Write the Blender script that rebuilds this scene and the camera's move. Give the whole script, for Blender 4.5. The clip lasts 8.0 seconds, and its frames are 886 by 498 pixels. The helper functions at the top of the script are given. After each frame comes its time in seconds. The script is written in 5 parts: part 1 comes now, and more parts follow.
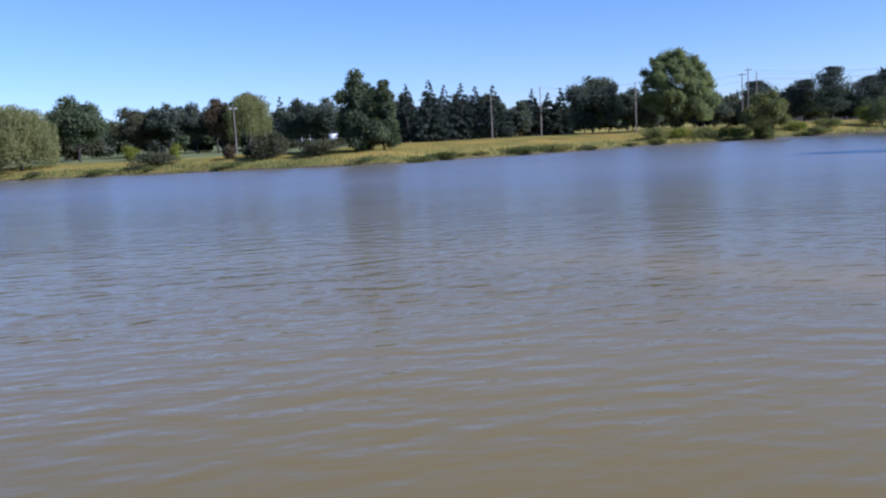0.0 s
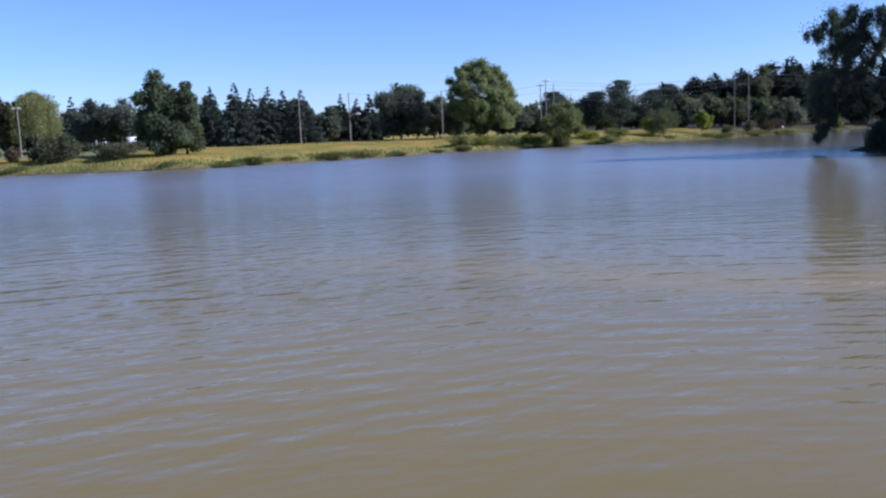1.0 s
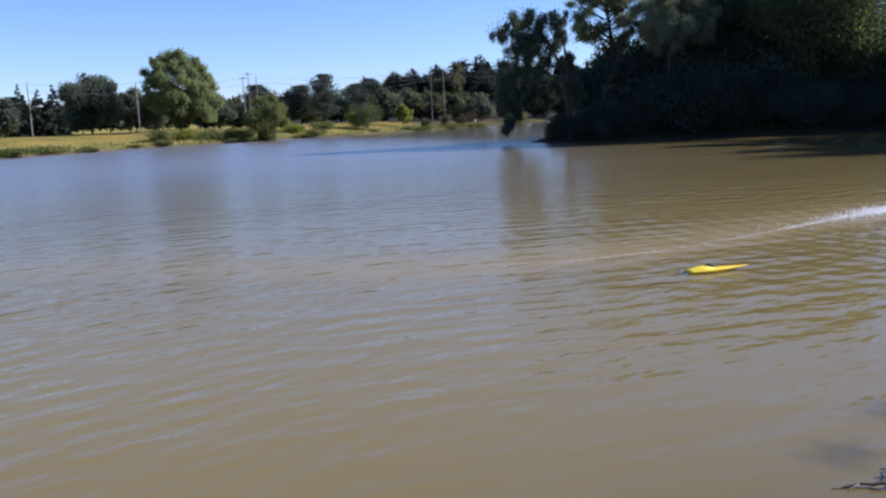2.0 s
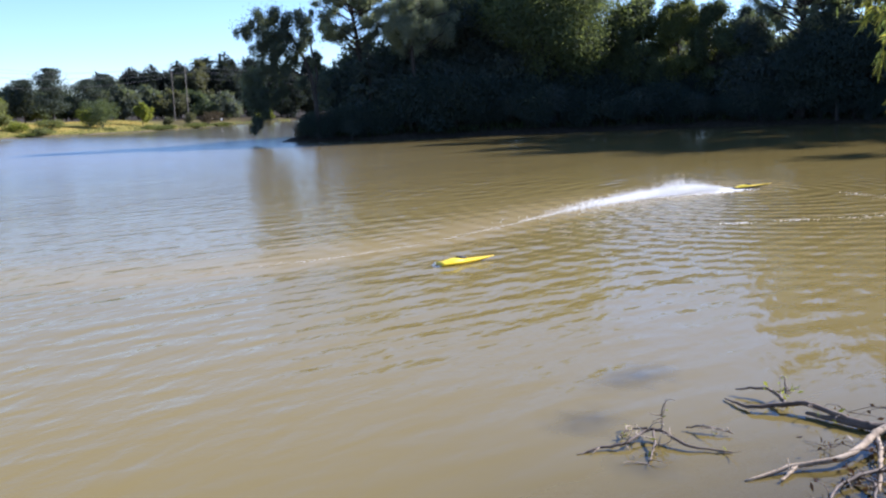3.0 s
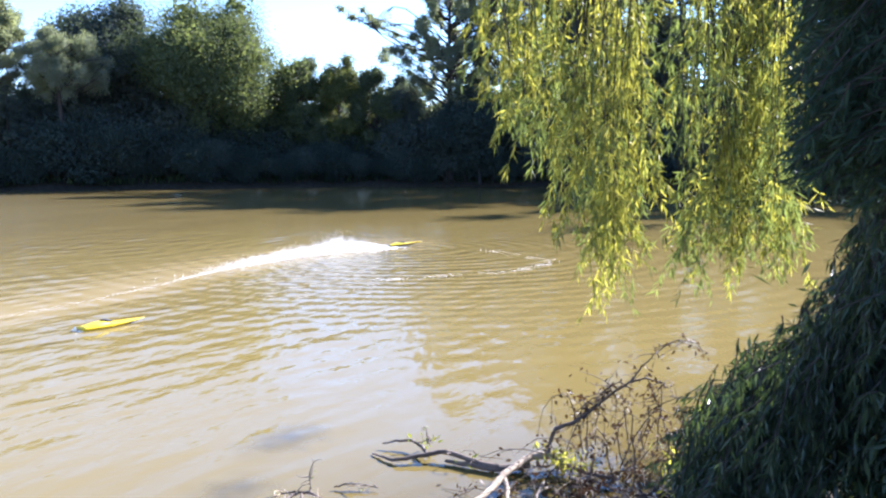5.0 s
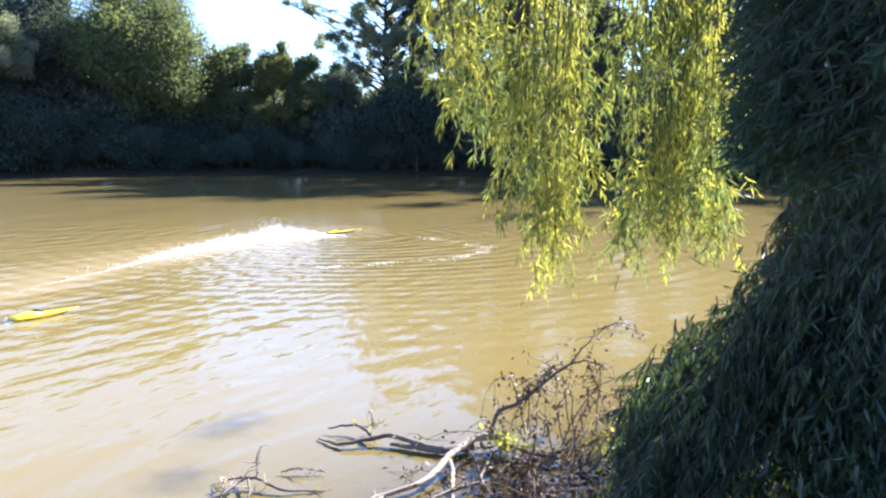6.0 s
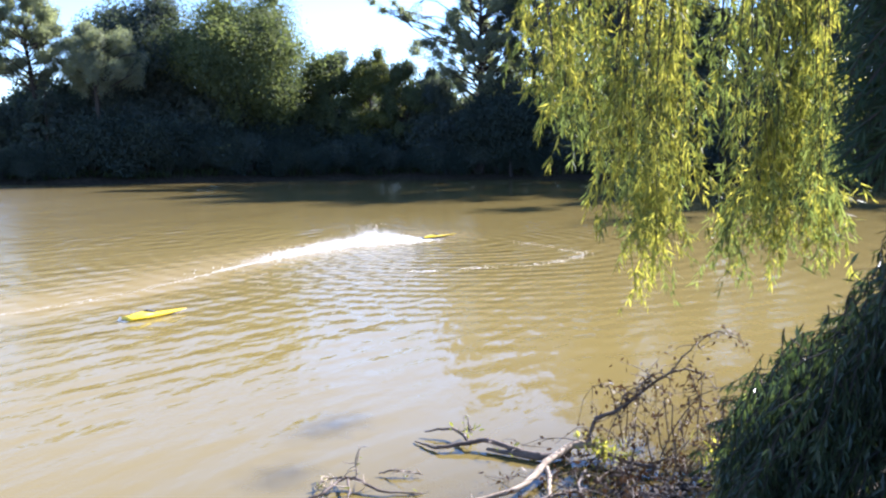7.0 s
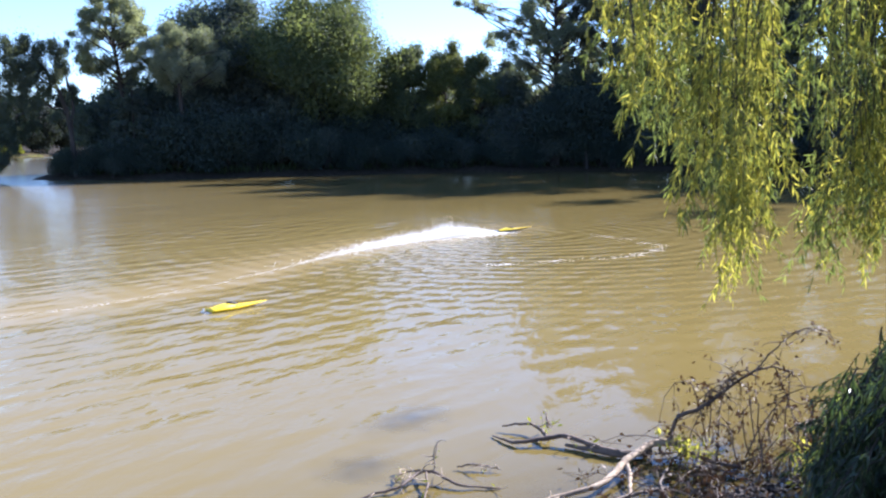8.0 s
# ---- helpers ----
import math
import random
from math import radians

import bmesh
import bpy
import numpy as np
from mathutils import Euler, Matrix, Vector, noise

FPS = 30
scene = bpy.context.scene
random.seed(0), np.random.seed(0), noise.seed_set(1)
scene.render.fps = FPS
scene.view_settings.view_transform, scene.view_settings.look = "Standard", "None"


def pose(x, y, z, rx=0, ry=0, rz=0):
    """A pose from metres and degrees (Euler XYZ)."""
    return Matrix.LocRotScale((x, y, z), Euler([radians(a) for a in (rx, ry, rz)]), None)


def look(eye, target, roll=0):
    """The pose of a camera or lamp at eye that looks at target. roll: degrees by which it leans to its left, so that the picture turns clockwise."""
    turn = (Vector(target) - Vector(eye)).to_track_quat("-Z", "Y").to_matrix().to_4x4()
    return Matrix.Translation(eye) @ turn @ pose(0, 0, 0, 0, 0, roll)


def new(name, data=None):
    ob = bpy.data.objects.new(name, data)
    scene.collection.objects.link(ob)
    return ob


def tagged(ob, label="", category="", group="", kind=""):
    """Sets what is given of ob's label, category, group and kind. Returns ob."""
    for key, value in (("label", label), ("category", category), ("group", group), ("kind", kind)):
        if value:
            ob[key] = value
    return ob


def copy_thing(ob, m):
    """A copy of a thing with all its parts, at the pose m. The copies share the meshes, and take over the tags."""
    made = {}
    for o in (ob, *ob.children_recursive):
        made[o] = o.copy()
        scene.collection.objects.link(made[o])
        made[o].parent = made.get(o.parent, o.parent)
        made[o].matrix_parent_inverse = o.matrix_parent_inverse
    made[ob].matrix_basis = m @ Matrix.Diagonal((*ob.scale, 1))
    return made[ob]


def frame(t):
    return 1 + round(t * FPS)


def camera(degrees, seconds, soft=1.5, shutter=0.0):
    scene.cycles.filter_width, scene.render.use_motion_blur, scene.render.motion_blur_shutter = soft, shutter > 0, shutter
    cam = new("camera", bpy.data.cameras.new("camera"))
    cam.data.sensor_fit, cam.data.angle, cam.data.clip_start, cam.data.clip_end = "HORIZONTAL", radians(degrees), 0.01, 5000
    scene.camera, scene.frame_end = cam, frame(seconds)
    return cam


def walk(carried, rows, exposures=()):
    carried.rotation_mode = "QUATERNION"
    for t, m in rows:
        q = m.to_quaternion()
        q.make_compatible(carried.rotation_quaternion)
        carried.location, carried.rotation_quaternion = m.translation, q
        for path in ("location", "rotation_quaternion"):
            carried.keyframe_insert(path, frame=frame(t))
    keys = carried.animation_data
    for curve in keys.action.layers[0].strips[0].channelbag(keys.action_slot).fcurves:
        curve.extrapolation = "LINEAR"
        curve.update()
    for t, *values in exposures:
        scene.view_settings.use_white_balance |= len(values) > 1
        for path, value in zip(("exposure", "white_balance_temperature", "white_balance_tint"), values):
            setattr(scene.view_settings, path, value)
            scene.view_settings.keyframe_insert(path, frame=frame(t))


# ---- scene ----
cam = camera(54.61, 8.0, 2.3)
PATH = [
    (0, pose(0.001, -0.057, 2.196, 82.79, 2.99, 12.59)),
    (0.5, pose(-0.000, -0.019, 2.196, 82.53, 2.48, 6.24)),
    (1, pose(-0.003, 0.014, 2.189, 82.58, 2.35, -0.00)),
    (1.5, pose(0.010, 0.008, 2.211, 82.51, 2.66, -8.40)),
    (2, pose(-0.011, 0.037, 2.206, 81.33, 2.49, -19.30)),
    (2.2, pose(-0.020, 0.041, 2.209, 81.01, 2.03, -23.71)),
    (3.3, pose(-0.064, 0.022, 2.183, 80.63, 2.27, -38.38)),
    (3.5, pose(-0.061, 0.016, 2.189, 80.63, 2.28, -39.72)),
    (4, pose(0.016, 0.014, 2.188, 80.83, 2.37, -43.35)),
    (4.5, pose(0.122, -0.003, 2.178, 82.62, 1.29, -49.87)),
    (5, pose(0.087, -0.026, 2.208, 84.03, -0.24, -57.59)),
    (5.2, pose(0.089, -0.014, 2.199, 84.28, -0.37, -59.72)),
    (5.45, pose(0.066, -0.015, 2.200, 84.25, -0.44, -61.45)),
    (5.75, pose(0.022, -0.018, 2.202, 83.70, -0.49, -62.2)),
    (6.05, pose(-0.022, -0.021, 2.204, 83.12, -0.46, -61.6)),
    (6.3, pose(-0.044, -0.023, 2.207, 82.99, -0.41, -60.27)),
    (6.5, pose(-0.043, -0.021, 2.217, 83.14, -0.12, -58.88)),
    (7, pose(-0.045, -0.007, 2.212, 83.53, -0.02, -55.60)),
    (7.5, pose(-0.029, 0.002, 2.215, 83.64, 0.26, -52.76)),
    (8, pose(-0.038, 0.029, 2.216, 83.07, 0.54, -50.67)),
]
EXPOSURES = [(0, 0.61, 4950, 27), (1.5, 0.71, 5080, 27), (2.2, 0.87, 5330, 25), (3.3, 1.66, 5460, 20.5), (4.0, 1.97, 5510, 21), (5.0, 2.32, 5420, 22), (6.5, 2.57, 5490, 21), (7.0, 2.24, 5490, 21.5), (7.5, 2.06, 5480, 22.5), (8.0, 1.96, 5450, 22.5)]
walk(cam, PATH, EXPOSURES)

# ---- world and sun ----
SUN_AZ, SUN_EL = 97.0, 30.0      # degrees clockwise from +y, degrees above the horizon
world = bpy.data.worlds.new("sky")
scene.world = world
world.use_nodes = True
wn = world.node_tree.nodes
sky = wn.new("ShaderNodeTexSky")
sky.sky_type = "NISHITA"
sky.sun_disc = False
sky.sun_elevation, sky.sun_rotation = radians(SUN_EL), radians(SUN_AZ)
sky.altitude, sky.air_density, sky.dust_density, sky.ozone_density = 900, 1.0, 0.1, 3.6
world.node_tree.links.new(sky.outputs[0], wn["Background"].inputs[0])
wn["Background"].inputs[1].default_value = 0.08
lamp = bpy.data.lights.new("sun", "SUN")
lamp.energy, lamp.angle, lamp.color = 5.0, radians(0.55), (1.0, 0.93, 0.8)
sun = new("sun", lamp)
sun_dir = Vector((math.sin(radians(SUN_AZ)) * math.cos(radians(SUN_EL)),
                  math.cos(radians(SUN_AZ)) * math.cos(radians(SUN_EL)), math.sin(radians(SUN_EL))))
sun.matrix_world = look(sun_dir * 60, (0, 0, 0))


# ---- materials ----
def material(name):
    m = bpy.data.materials.new(name)
    m.use_nodes = True
    return m, m.node_tree.nodes, m.node_tree.links, m.node_tree.nodes["Principled BSDF"]


def ramp(nodes, stops):
    r = nodes.new("ShaderNodeValToRGB")
    while len(r.color_ramp.elements) < len(stops):
        r.color_ramp.elements.new(0.5)
    for e, (p, c) in zip(r.color_ramp.elements, stops):
        e.position, e.color = p, (*c, 1)
    return r


def noise_tex(nodes, links, scale, detail=4, stretch=(1, 1, 1), turn=0.0, rough=0.5):
    g = nodes.new("ShaderNodeNewGeometry")
    mp = nodes.new("ShaderNodeMapping")
    mp.vector_type = "TEXTURE"
    mp.inputs["Scale"].default_value = tuple(1 / c for c in stretch)
    mp.inputs["Rotation"].default_value = (0, 0, radians(turn))
    n = nodes.new("ShaderNodeTexNoise")
    n.inputs["Scale"].default_value, n.inputs["Detail"].default_value = scale, detail
    n.inputs["Roughness"].default_value = rough
    links.new(g.outputs["Position"], mp.inputs["Vector"])
    links.new(mp.outputs[0], n.inputs["Vector"])
    return n


def leaf_material(name, dark, mid, light, glow=0.4, patch=0.35, vary=0.6, gloss=0.12, spread=(0.9, -0.25), rough=0.5):
    """Leaves: a colour per leaf, broad patches over the crown, light that shines through."""
    m, n, l, b = material(name)
    g = n.new("ShaderNodeNewGeometry")
    r = ramp(n, [(0.0, dark), (0.55, mid), (1.0, light)])
    patchy = noise_tex(n, l, patch, 2)
    mix = n.new("ShaderNodeMath")
    mix.operation = "MULTIPLY_ADD"
    mix.inputs[1].default_value = vary
    half = n.new("ShaderNodeMath")
    half.operation = "MULTIPLY_ADD"
    half.inputs[1].default_value, half.inputs[2].default_value = spread
    l.new(patchy.outputs["Fac"], half.inputs[0])
    l.new(g.outputs["Random Per Island"], mix.inputs[0])
    l.new(half.outputs[0], mix.inputs[2])
    l.new(mix.outputs[0], r.inputs[0])
    l.new(r.outputs[0], b.inputs["Base Color"])
    b.inputs["Roughness"].default_value = rough
    b.inputs["Specular IOR Level"].default_value = gloss
    t = n.new("ShaderNodeBsdfTranslucent")
    bright = n.new("ShaderNodeMixRGB")
    bright.blend_type = "MULTIPLY"
    bright.inputs[0].default_value = 1.0
    bright.inputs[2].default_value = (1.5, 1.5, 0.7, 1)
    l.new(r.outputs[0], bright.inputs[1])
    l.new(bright.outputs[0], t.inputs["Color"])
    ms = n.new("ShaderNodeMixShader")
    ms.inputs[0].default_value = glow
    l.new(b.outputs[0], ms.inputs[1])
    l.new(t.outputs[0], ms.inputs[2])
    l.new(ms.outputs[0], n["Material Output"].inputs["Surface"])
    return m


def rough_material(name, stops, scale, rough=0.85, bump=0.4, fine=None, stretch=(1, 1, 1), dist=0.02):
    """A matt surface with two scales of variation and relief."""
    m, n, l, b = material(name)
    a = noise_tex(n, l, scale, 5, stretch)
    f = noise_tex(n, l, fine or scale * 9, 4, stretch)
    add = n.new("ShaderNodeMath")
    add.operation = "MULTIPLY_ADD"
    add.inputs[1].default_value = 0.45
    sub = n.new("ShaderNodeMath")
    sub.operation = "MULTIPLY_ADD"
    sub.inputs[1].default_value, sub.inputs[2].default_value = 0.9, -0.18
    l.new(a.outputs["Fac"], sub.inputs[0])
    l.new(f.outputs["Fac"], add.inputs[0])
    l.new(sub.outputs[0], add.inputs[2])
    r = ramp(n, stops)
    l.new(add.outputs[0], r.inputs[0])
    l.new(r.outputs[0], b.inputs["Base Color"])
    bp = n.new("ShaderNodeBump")
    bp.inputs["Strength"].default_value, bp.inputs["Distance"].default_value = bump, dist
    l.new(f.outputs["Fac"], bp.inputs["Height"])
    l.new(bp.outputs[0], b.inputs["Normal"])
    b.inputs["Roughness"].default_value = rough
    return m


def plain(name, color, rough=0.5, metal=0.0, wear=0.12):
    m, n, l, b = material(name)
    f = noise_tex(n, l, 14, 4)
    dark = tuple(c * (1 - wear) for c in color)
    r = ramp(n, [(0.3, dark), (0.65, color)])
    l.new(f.outputs["Fac"], r.inputs[0])
    l.new(r.outputs[0], b.inputs["Base Color"])
    b.inputs["Roughness"].default_value, b.inputs["Metallic"].default_value = rough, metal
    return m


# lifted and a little blue; haze over the far trees is in this colour
LEAF_DARK = leaf_material("leaf_dark", (0.05, 0.062, 0.052), (0.092, 0.106, 0.08), (0.155, 0.165, 0.105))
LEAF_MID = leaf_material("leaf_mid", (0.044, 0.06, 0.036), (0.084, 0.105, 0.056), (0.15, 0.17, 0.08))
LEAF_LIGHT = leaf_material("leaf_light", (0.068, 0.08, 0.032), (0.128, 0.142, 0.052), (0.22, 0.22, 0.084))
LEAF_MAPLE = leaf_material("leaf_maple", (0.065, 0.085, 0.055), (0.135, 0.158, 0.075), (0.27, 0.275, 0.1), 0.5, 0.3, 0.35, 0.06)
LEAF_POPLAR = leaf_material("leaf_poplar", (0.118, 0.145, 0.075), (0.195, 0.222, 0.108), (0.29, 0.305, 0.14), 0.5, 0.35, 0.4)
LEAF_OLIVE = leaf_material("leaf_olive", (0.05, 0.052, 0.032), (0.085, 0.088, 0.05), (0.14, 0.135, 0.07))
LEAF_YELLOW = leaf_material("leaf_yellow", (0.09, 0.11, 0.02), (0.17, 0.19, 0.03), (0.28, 0.28, 0.05))
LEAF_SILVER = leaf_material("leaf_silver", (0.125, 0.145, 0.12), (0.21, 0.232, 0.18), (0.33, 0.345, 0.24), 0.55, 0.35, 0.45)
LEAF_PALE = leaf_material("leaf_pale", (0.125, 0.135, 0.055), (0.215, 0.22, 0.088), (0.31, 0.305, 0.13), 0.45, 0.35, 0.45)
# bluish tint in the leaf colour stands in for haze over the shade
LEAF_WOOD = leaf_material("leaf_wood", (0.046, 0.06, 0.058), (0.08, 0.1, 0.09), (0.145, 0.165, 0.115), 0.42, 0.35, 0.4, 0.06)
LEAF_POINT = leaf_material("leaf_point", (0.05, 0.063, 0.052), (0.09, 0.108, 0.082), (0.155, 0.172, 0.115), 0.5, 0.35, 0.5, 0.08)
LEAF_NEEDLE = leaf_material("leaf_needle", (0.036, 0.047, 0.042), (0.066, 0.08, 0.064), (0.115, 0.128, 0.092), 0.2, 0.35, 0.5, 0.06)
# darkest leaf of the wood: the undergrowth's shade is painted into it
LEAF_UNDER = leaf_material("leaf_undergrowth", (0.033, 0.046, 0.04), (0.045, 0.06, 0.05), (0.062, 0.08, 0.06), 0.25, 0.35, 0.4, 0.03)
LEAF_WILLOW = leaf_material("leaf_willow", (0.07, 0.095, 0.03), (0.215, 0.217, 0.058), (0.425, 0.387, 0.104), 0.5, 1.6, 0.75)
# the shade of the near boughs is put into these two darker colours
LEAF_WILLOW_SHADED = leaf_material("leaf_willow_shade", (0.014, 0.025, 0.017), (0.027, 0.045, 0.026), (0.06, 0.082, 0.038), 0.4, 1.4, 0.7, 0.4, rough=0.3)
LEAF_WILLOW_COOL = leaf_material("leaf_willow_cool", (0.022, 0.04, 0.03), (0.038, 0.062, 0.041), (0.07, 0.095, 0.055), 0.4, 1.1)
# half-lit willow copy: light and shade are put into the colour
LEAF_WILLOW_HALF_LIT = leaf_material("leaf_willow_half_lit", (0.07, 0.095, 0.045), (0.13, 0.16, 0.068), (0.22, 0.24, 0.1), 0.5, 1.1, 0.5)
LEAF_DRY = leaf_material("leaf_dry", (0.035, 0.018, 0.012), (0.075, 0.038, 0.024), (0.14, 0.078, 0.046), 0.15, 2.0)
LEAF_RUST = leaf_material("leaf_rust", (0.05, 0.038, 0.024), (0.09, 0.066, 0.038), (0.14, 0.105, 0.058), 0.2)
GRASS_GOLD = leaf_material("grass_gold", (0.115, 0.135, 0.045), (0.26, 0.215, 0.058), (0.4, 0.262, 0.07), 0.25, 0.17, 0.18, 0.05, (2.0, -0.55))
GRASS_GREEN = leaf_material("grass_green", (0.055, 0.075, 0.026), (0.12, 0.135, 0.042), (0.24, 0.215, 0.065), 0.25, 0.2, 0.2, 0.05, (1.8, -0.5))
# darker grass copy: the shade on these banks is in its colour
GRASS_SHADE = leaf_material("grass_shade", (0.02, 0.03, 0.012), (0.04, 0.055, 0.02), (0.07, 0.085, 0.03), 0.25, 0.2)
BARK = rough_material("bark", [(0.25, (0.018, 0.014, 0.011)), (0.6, (0.04, 0.032, 0.025)), (0.85, (0.08, 0.066, 0.054))], 3, 0.9, 0.8, stretch=(1, 1, 0.3))
DEADWOOD = rough_material("deadwood", [(0.2, (0.12, 0.085, 0.055)), (0.5, (0.33, 0.25, 0.17)), (0.8, (0.55, 0.45, 0.33))], 7, 0.9, 0.5, 60, dist=0.004)
WETWOOD = rough_material("wetwood", [(0.25, (0.055, 0.036, 0.025)), (0.6, (0.13, 0.088, 0.06)), (0.9, (0.28, 0.205, 0.145))], 9, 0.75, 0.5, 70, dist=0.004)
LITTER = rough_material("rotten_leaves", [(0.25, (0.012, 0.01, 0.012)), (0.6, (0.03, 0.022, 0.02)), (0.9, (0.05, 0.035, 0.03))], 9, 0.95, 0.5, 70, dist=0.004)
POLE_WOOD = rough_material("pole_wood", [(0.25, (0.12, 0.1, 0.08)), (0.6, (0.22, 0.19, 0.15)), (0.9, (0.32, 0.28, 0.23))], 2, 0.85, 0.3, stretch=(1, 1, 0.1))
YELLOW = plain("yellow_gelcoat", (0.9, 0.62, 0.008), 0.3, 0, 0.08)
YELLOW_DECK = plain("yellow_deck", (0.92, 0.69, 0.015), 0.65, 0, 0.06)
BLACK = plain("black_plastic", (0.015, 0.015, 0.016), 0.35)
METAL = plain("brushed_metal", (0.8, 0.79, 0.77), 0.45, 0.8)
WHITE = plain("white_paint", (0.78, 0.78, 0.76), 0.45)
TYRE = plain("tyre_rubber", (0.02, 0.02, 0.02), 0.8)
CABLE = plain("cable", (0.06, 0.06, 0.065), 0.6)

glass_m, _, _, gb = material("dark_glass")
gb.inputs["Base Color"].default_value = (0.01, 0.012, 0.015, 1)
gb.inputs["Roughness"].default_value = 0.08
GLASS = glass_m

foam_m, fnod, flin, fb = material("foam")
fb.inputs["Base Color"].default_value = (0.86, 0.84, 0.78, 1)
fb.inputs["Roughness"].default_value = 0.6
FOAM = foam_m


def water_material():
    """Silty brown water: the mud in it scatters light, the rippled top mirrors sky and trees."""
    m, n, l, b = material("silty_water")
    n.remove(b)
    silt = noise_tex(n, l, 0.09, 3, (0.5, 1, 1), 20)
    r = ramp(n, [(0.3, (0.19, 0.143, 0.045)), (0.7, (0.226, 0.172, 0.056))])
    l.new(silt.outputs["Fac"], r.inputs[0])
    silty = n.new("ShaderNodeBsdfDiffuse")
    churn = n.new("ShaderNodeAttribute")
    churn.attribute_name = "stirred"
    wisp = noise_tex(n, l, 1.3, 4, (0.6, 1.2, 1), 15)
    much = n.new("ShaderNodeMath")
    much.operation = "MULTIPLY"
    l.new(churn.outputs["Fac"], much.inputs[0])
    l.new(wisp.outputs["Fac"], much.inputs[1])
    stir = n.new("ShaderNodeMixRGB")
    stir.inputs[2].default_value = (0.31, 0.242, 0.135, 1)
    l.new(much.outputs[0], stir.inputs[0])
    l.new(r.outputs[0], stir.inputs[1])
    l.new(stir.outputs[0], silty.inputs["Color"])
    clear = n.new("ShaderNodeBsdfTransparent")
    clear.inputs["Color"].default_value = (0.8, 0.72, 0.55, 1)
    shallow = n.new("ShaderNodeAttribute")
    shallow.attribute_name = "clarity"
    mud = n.new("ShaderNodeMixShader")
    l.new(shallow.outputs["Fac"], mud.inputs[0])
    l.new(silty.outputs[0], mud.inputs[1])
    l.new(clear.outputs[0], mud.inputs[2])
    gloss = n.new("ShaderNodeBsdfGlossy")
    where = n.new("ShaderNodeNewGeometry")
    split = n.new("ShaderNodeSeparateXYZ")
    l.new(where.outputs["Position"], split.inputs[0])
    wind = n.new("ShaderNodeMapRange")
    for key, value in (("From Min", 8.0), ("From Max", 50.0), ("To Min", 0.075), ("To Max", 0.27)):
        wind.inputs[key].default_value = value
    l.new(split.outputs["Y"], wind.inputs["Value"])
    shelter = n.new("ShaderNodeMapRange")
    for key, value in (("From Min", 13.0), ("From Max", 34.0), ("To Min", 1.0), ("To Max", 0.42)):
        shelter.inputs[key].default_value = value
    l.new(split.outputs["X"], shelter.inputs["Value"])
    still = n.new("ShaderNodeMath")
    still.operation = "MULTIPLY"
    l.new(wind.outputs[0], still.inputs[0])
    l.new(shelter.outputs[0], still.inputs[1])
    l.new(still.outputs[0], gloss.inputs["Roughness"])
    swell = noise_tex(n, l, 1.0, 1, (0.16, 0.5, 1), 16, 0.4)
    swell_out, swell_in = noise_tex(n, l, 1.0, 1.5, (0.75, 2.6, 1), -4, 0.4), noise_tex(n, l, 1.0, 1.5, (1.25, 2.7, 1), 18, 0.45)
    bend = n.new("ShaderNodeMapRange")
    for key, value in (("From Min", -2.0), ("From Max", 4.0), ("To Min", 0.0), ("To Max", 1.0)):
        bend.inputs[key].default_value = value
    l.new(split.outputs["X"], bend.inputs["Value"])
    chop = n.new("ShaderNodeMixRGB")
    l.new(bend.outputs[0], chop.inputs[0])
    l.new(swell_in.outputs["Fac"], chop.inputs[1])
    l.new(swell_out.outputs["Fac"], chop.inputs[2])
    cross = noise_tex(n, l, 1.0, 2, (1.5, 3.6, 1), 32, 0.5)
    small = noise_tex(n, l, 1.0, 3, (3.6, 8.5, 1), 6, 0.5)
    gust = noise_tex(n, l, 1.0, 2, (0.05, 0.13, 1), 10, 0.5)
    gr = ramp(n, [(0.35, (0.5, 0.5, 0.5)), (0.65, (1, 1, 1))])
    l.new(gust.outputs["Fac"], gr.inputs[0])
    lee = n.new("ShaderNodeMapRange")
    for key, value in (("From Min", 2.0), ("From Max", 6.5), ("To Min", 0.4), ("To Max", 1.0)):
        lee.inputs[key].default_value = value
    l.new(split.outputs["Y"], lee.inputs["Value"])
    calm = n.new("ShaderNodeMath")
    calm.operation = "MULTIPLY"
    hush = n.new("ShaderNodeMath")
    hush.operation = "MULTIPLY"
    l.new(lee.outputs[0], hush.inputs[0])
    l.new(shelter.outputs[0], hush.inputs[1])
    l.new(gr.outputs[0], calm.inputs[0])
    l.new(hush.outputs[0], calm.inputs[1])
    # rings that spread from where the boat turns
    spot = n.new("ShaderNodeMapping")
    spot.inputs["Location"].default_value = (-17.5, -12.0, 0)
    l.new(where.outputs["Position"], spot.inputs["Vector"])
    rings = n.new("ShaderNodeTexWave")
    rings.wave_type, rings.rings_direction = "RINGS", "Z"
    for key, value in (("Scale", 0.62), ("Distortion", 1.6), ("Detail", 2.0), ("Detail Scale", 0.5)):
        rings.inputs[key].default_value = value
    l.new(spot.outputs[0], rings.inputs["Vector"])
    away = n.new("ShaderNodeVectorMath")
    away.operation = "LENGTH"
    l.new(spot.outputs[0], away.inputs[0])
    fade = n.new("ShaderNodeMapRange")
    for key, value in (("From Min", 3.0), ("From Max", 14.0), ("To Min", 0.9), ("To Max", 0.0)):
        fade.inputs[key].default_value = value
    l.new(away.outputs["Value"], fade.inputs["Value"])
    normal = None
    for tex, dist, much in ((swell, 0.04, calm), (chop, 0.05, calm), (cross, 0.024, calm), (small, 0.008, calm), (rings, 0.013, fade)):
        bp = n.new("ShaderNodeBump")
        bp.inputs["Distance"].default_value = dist
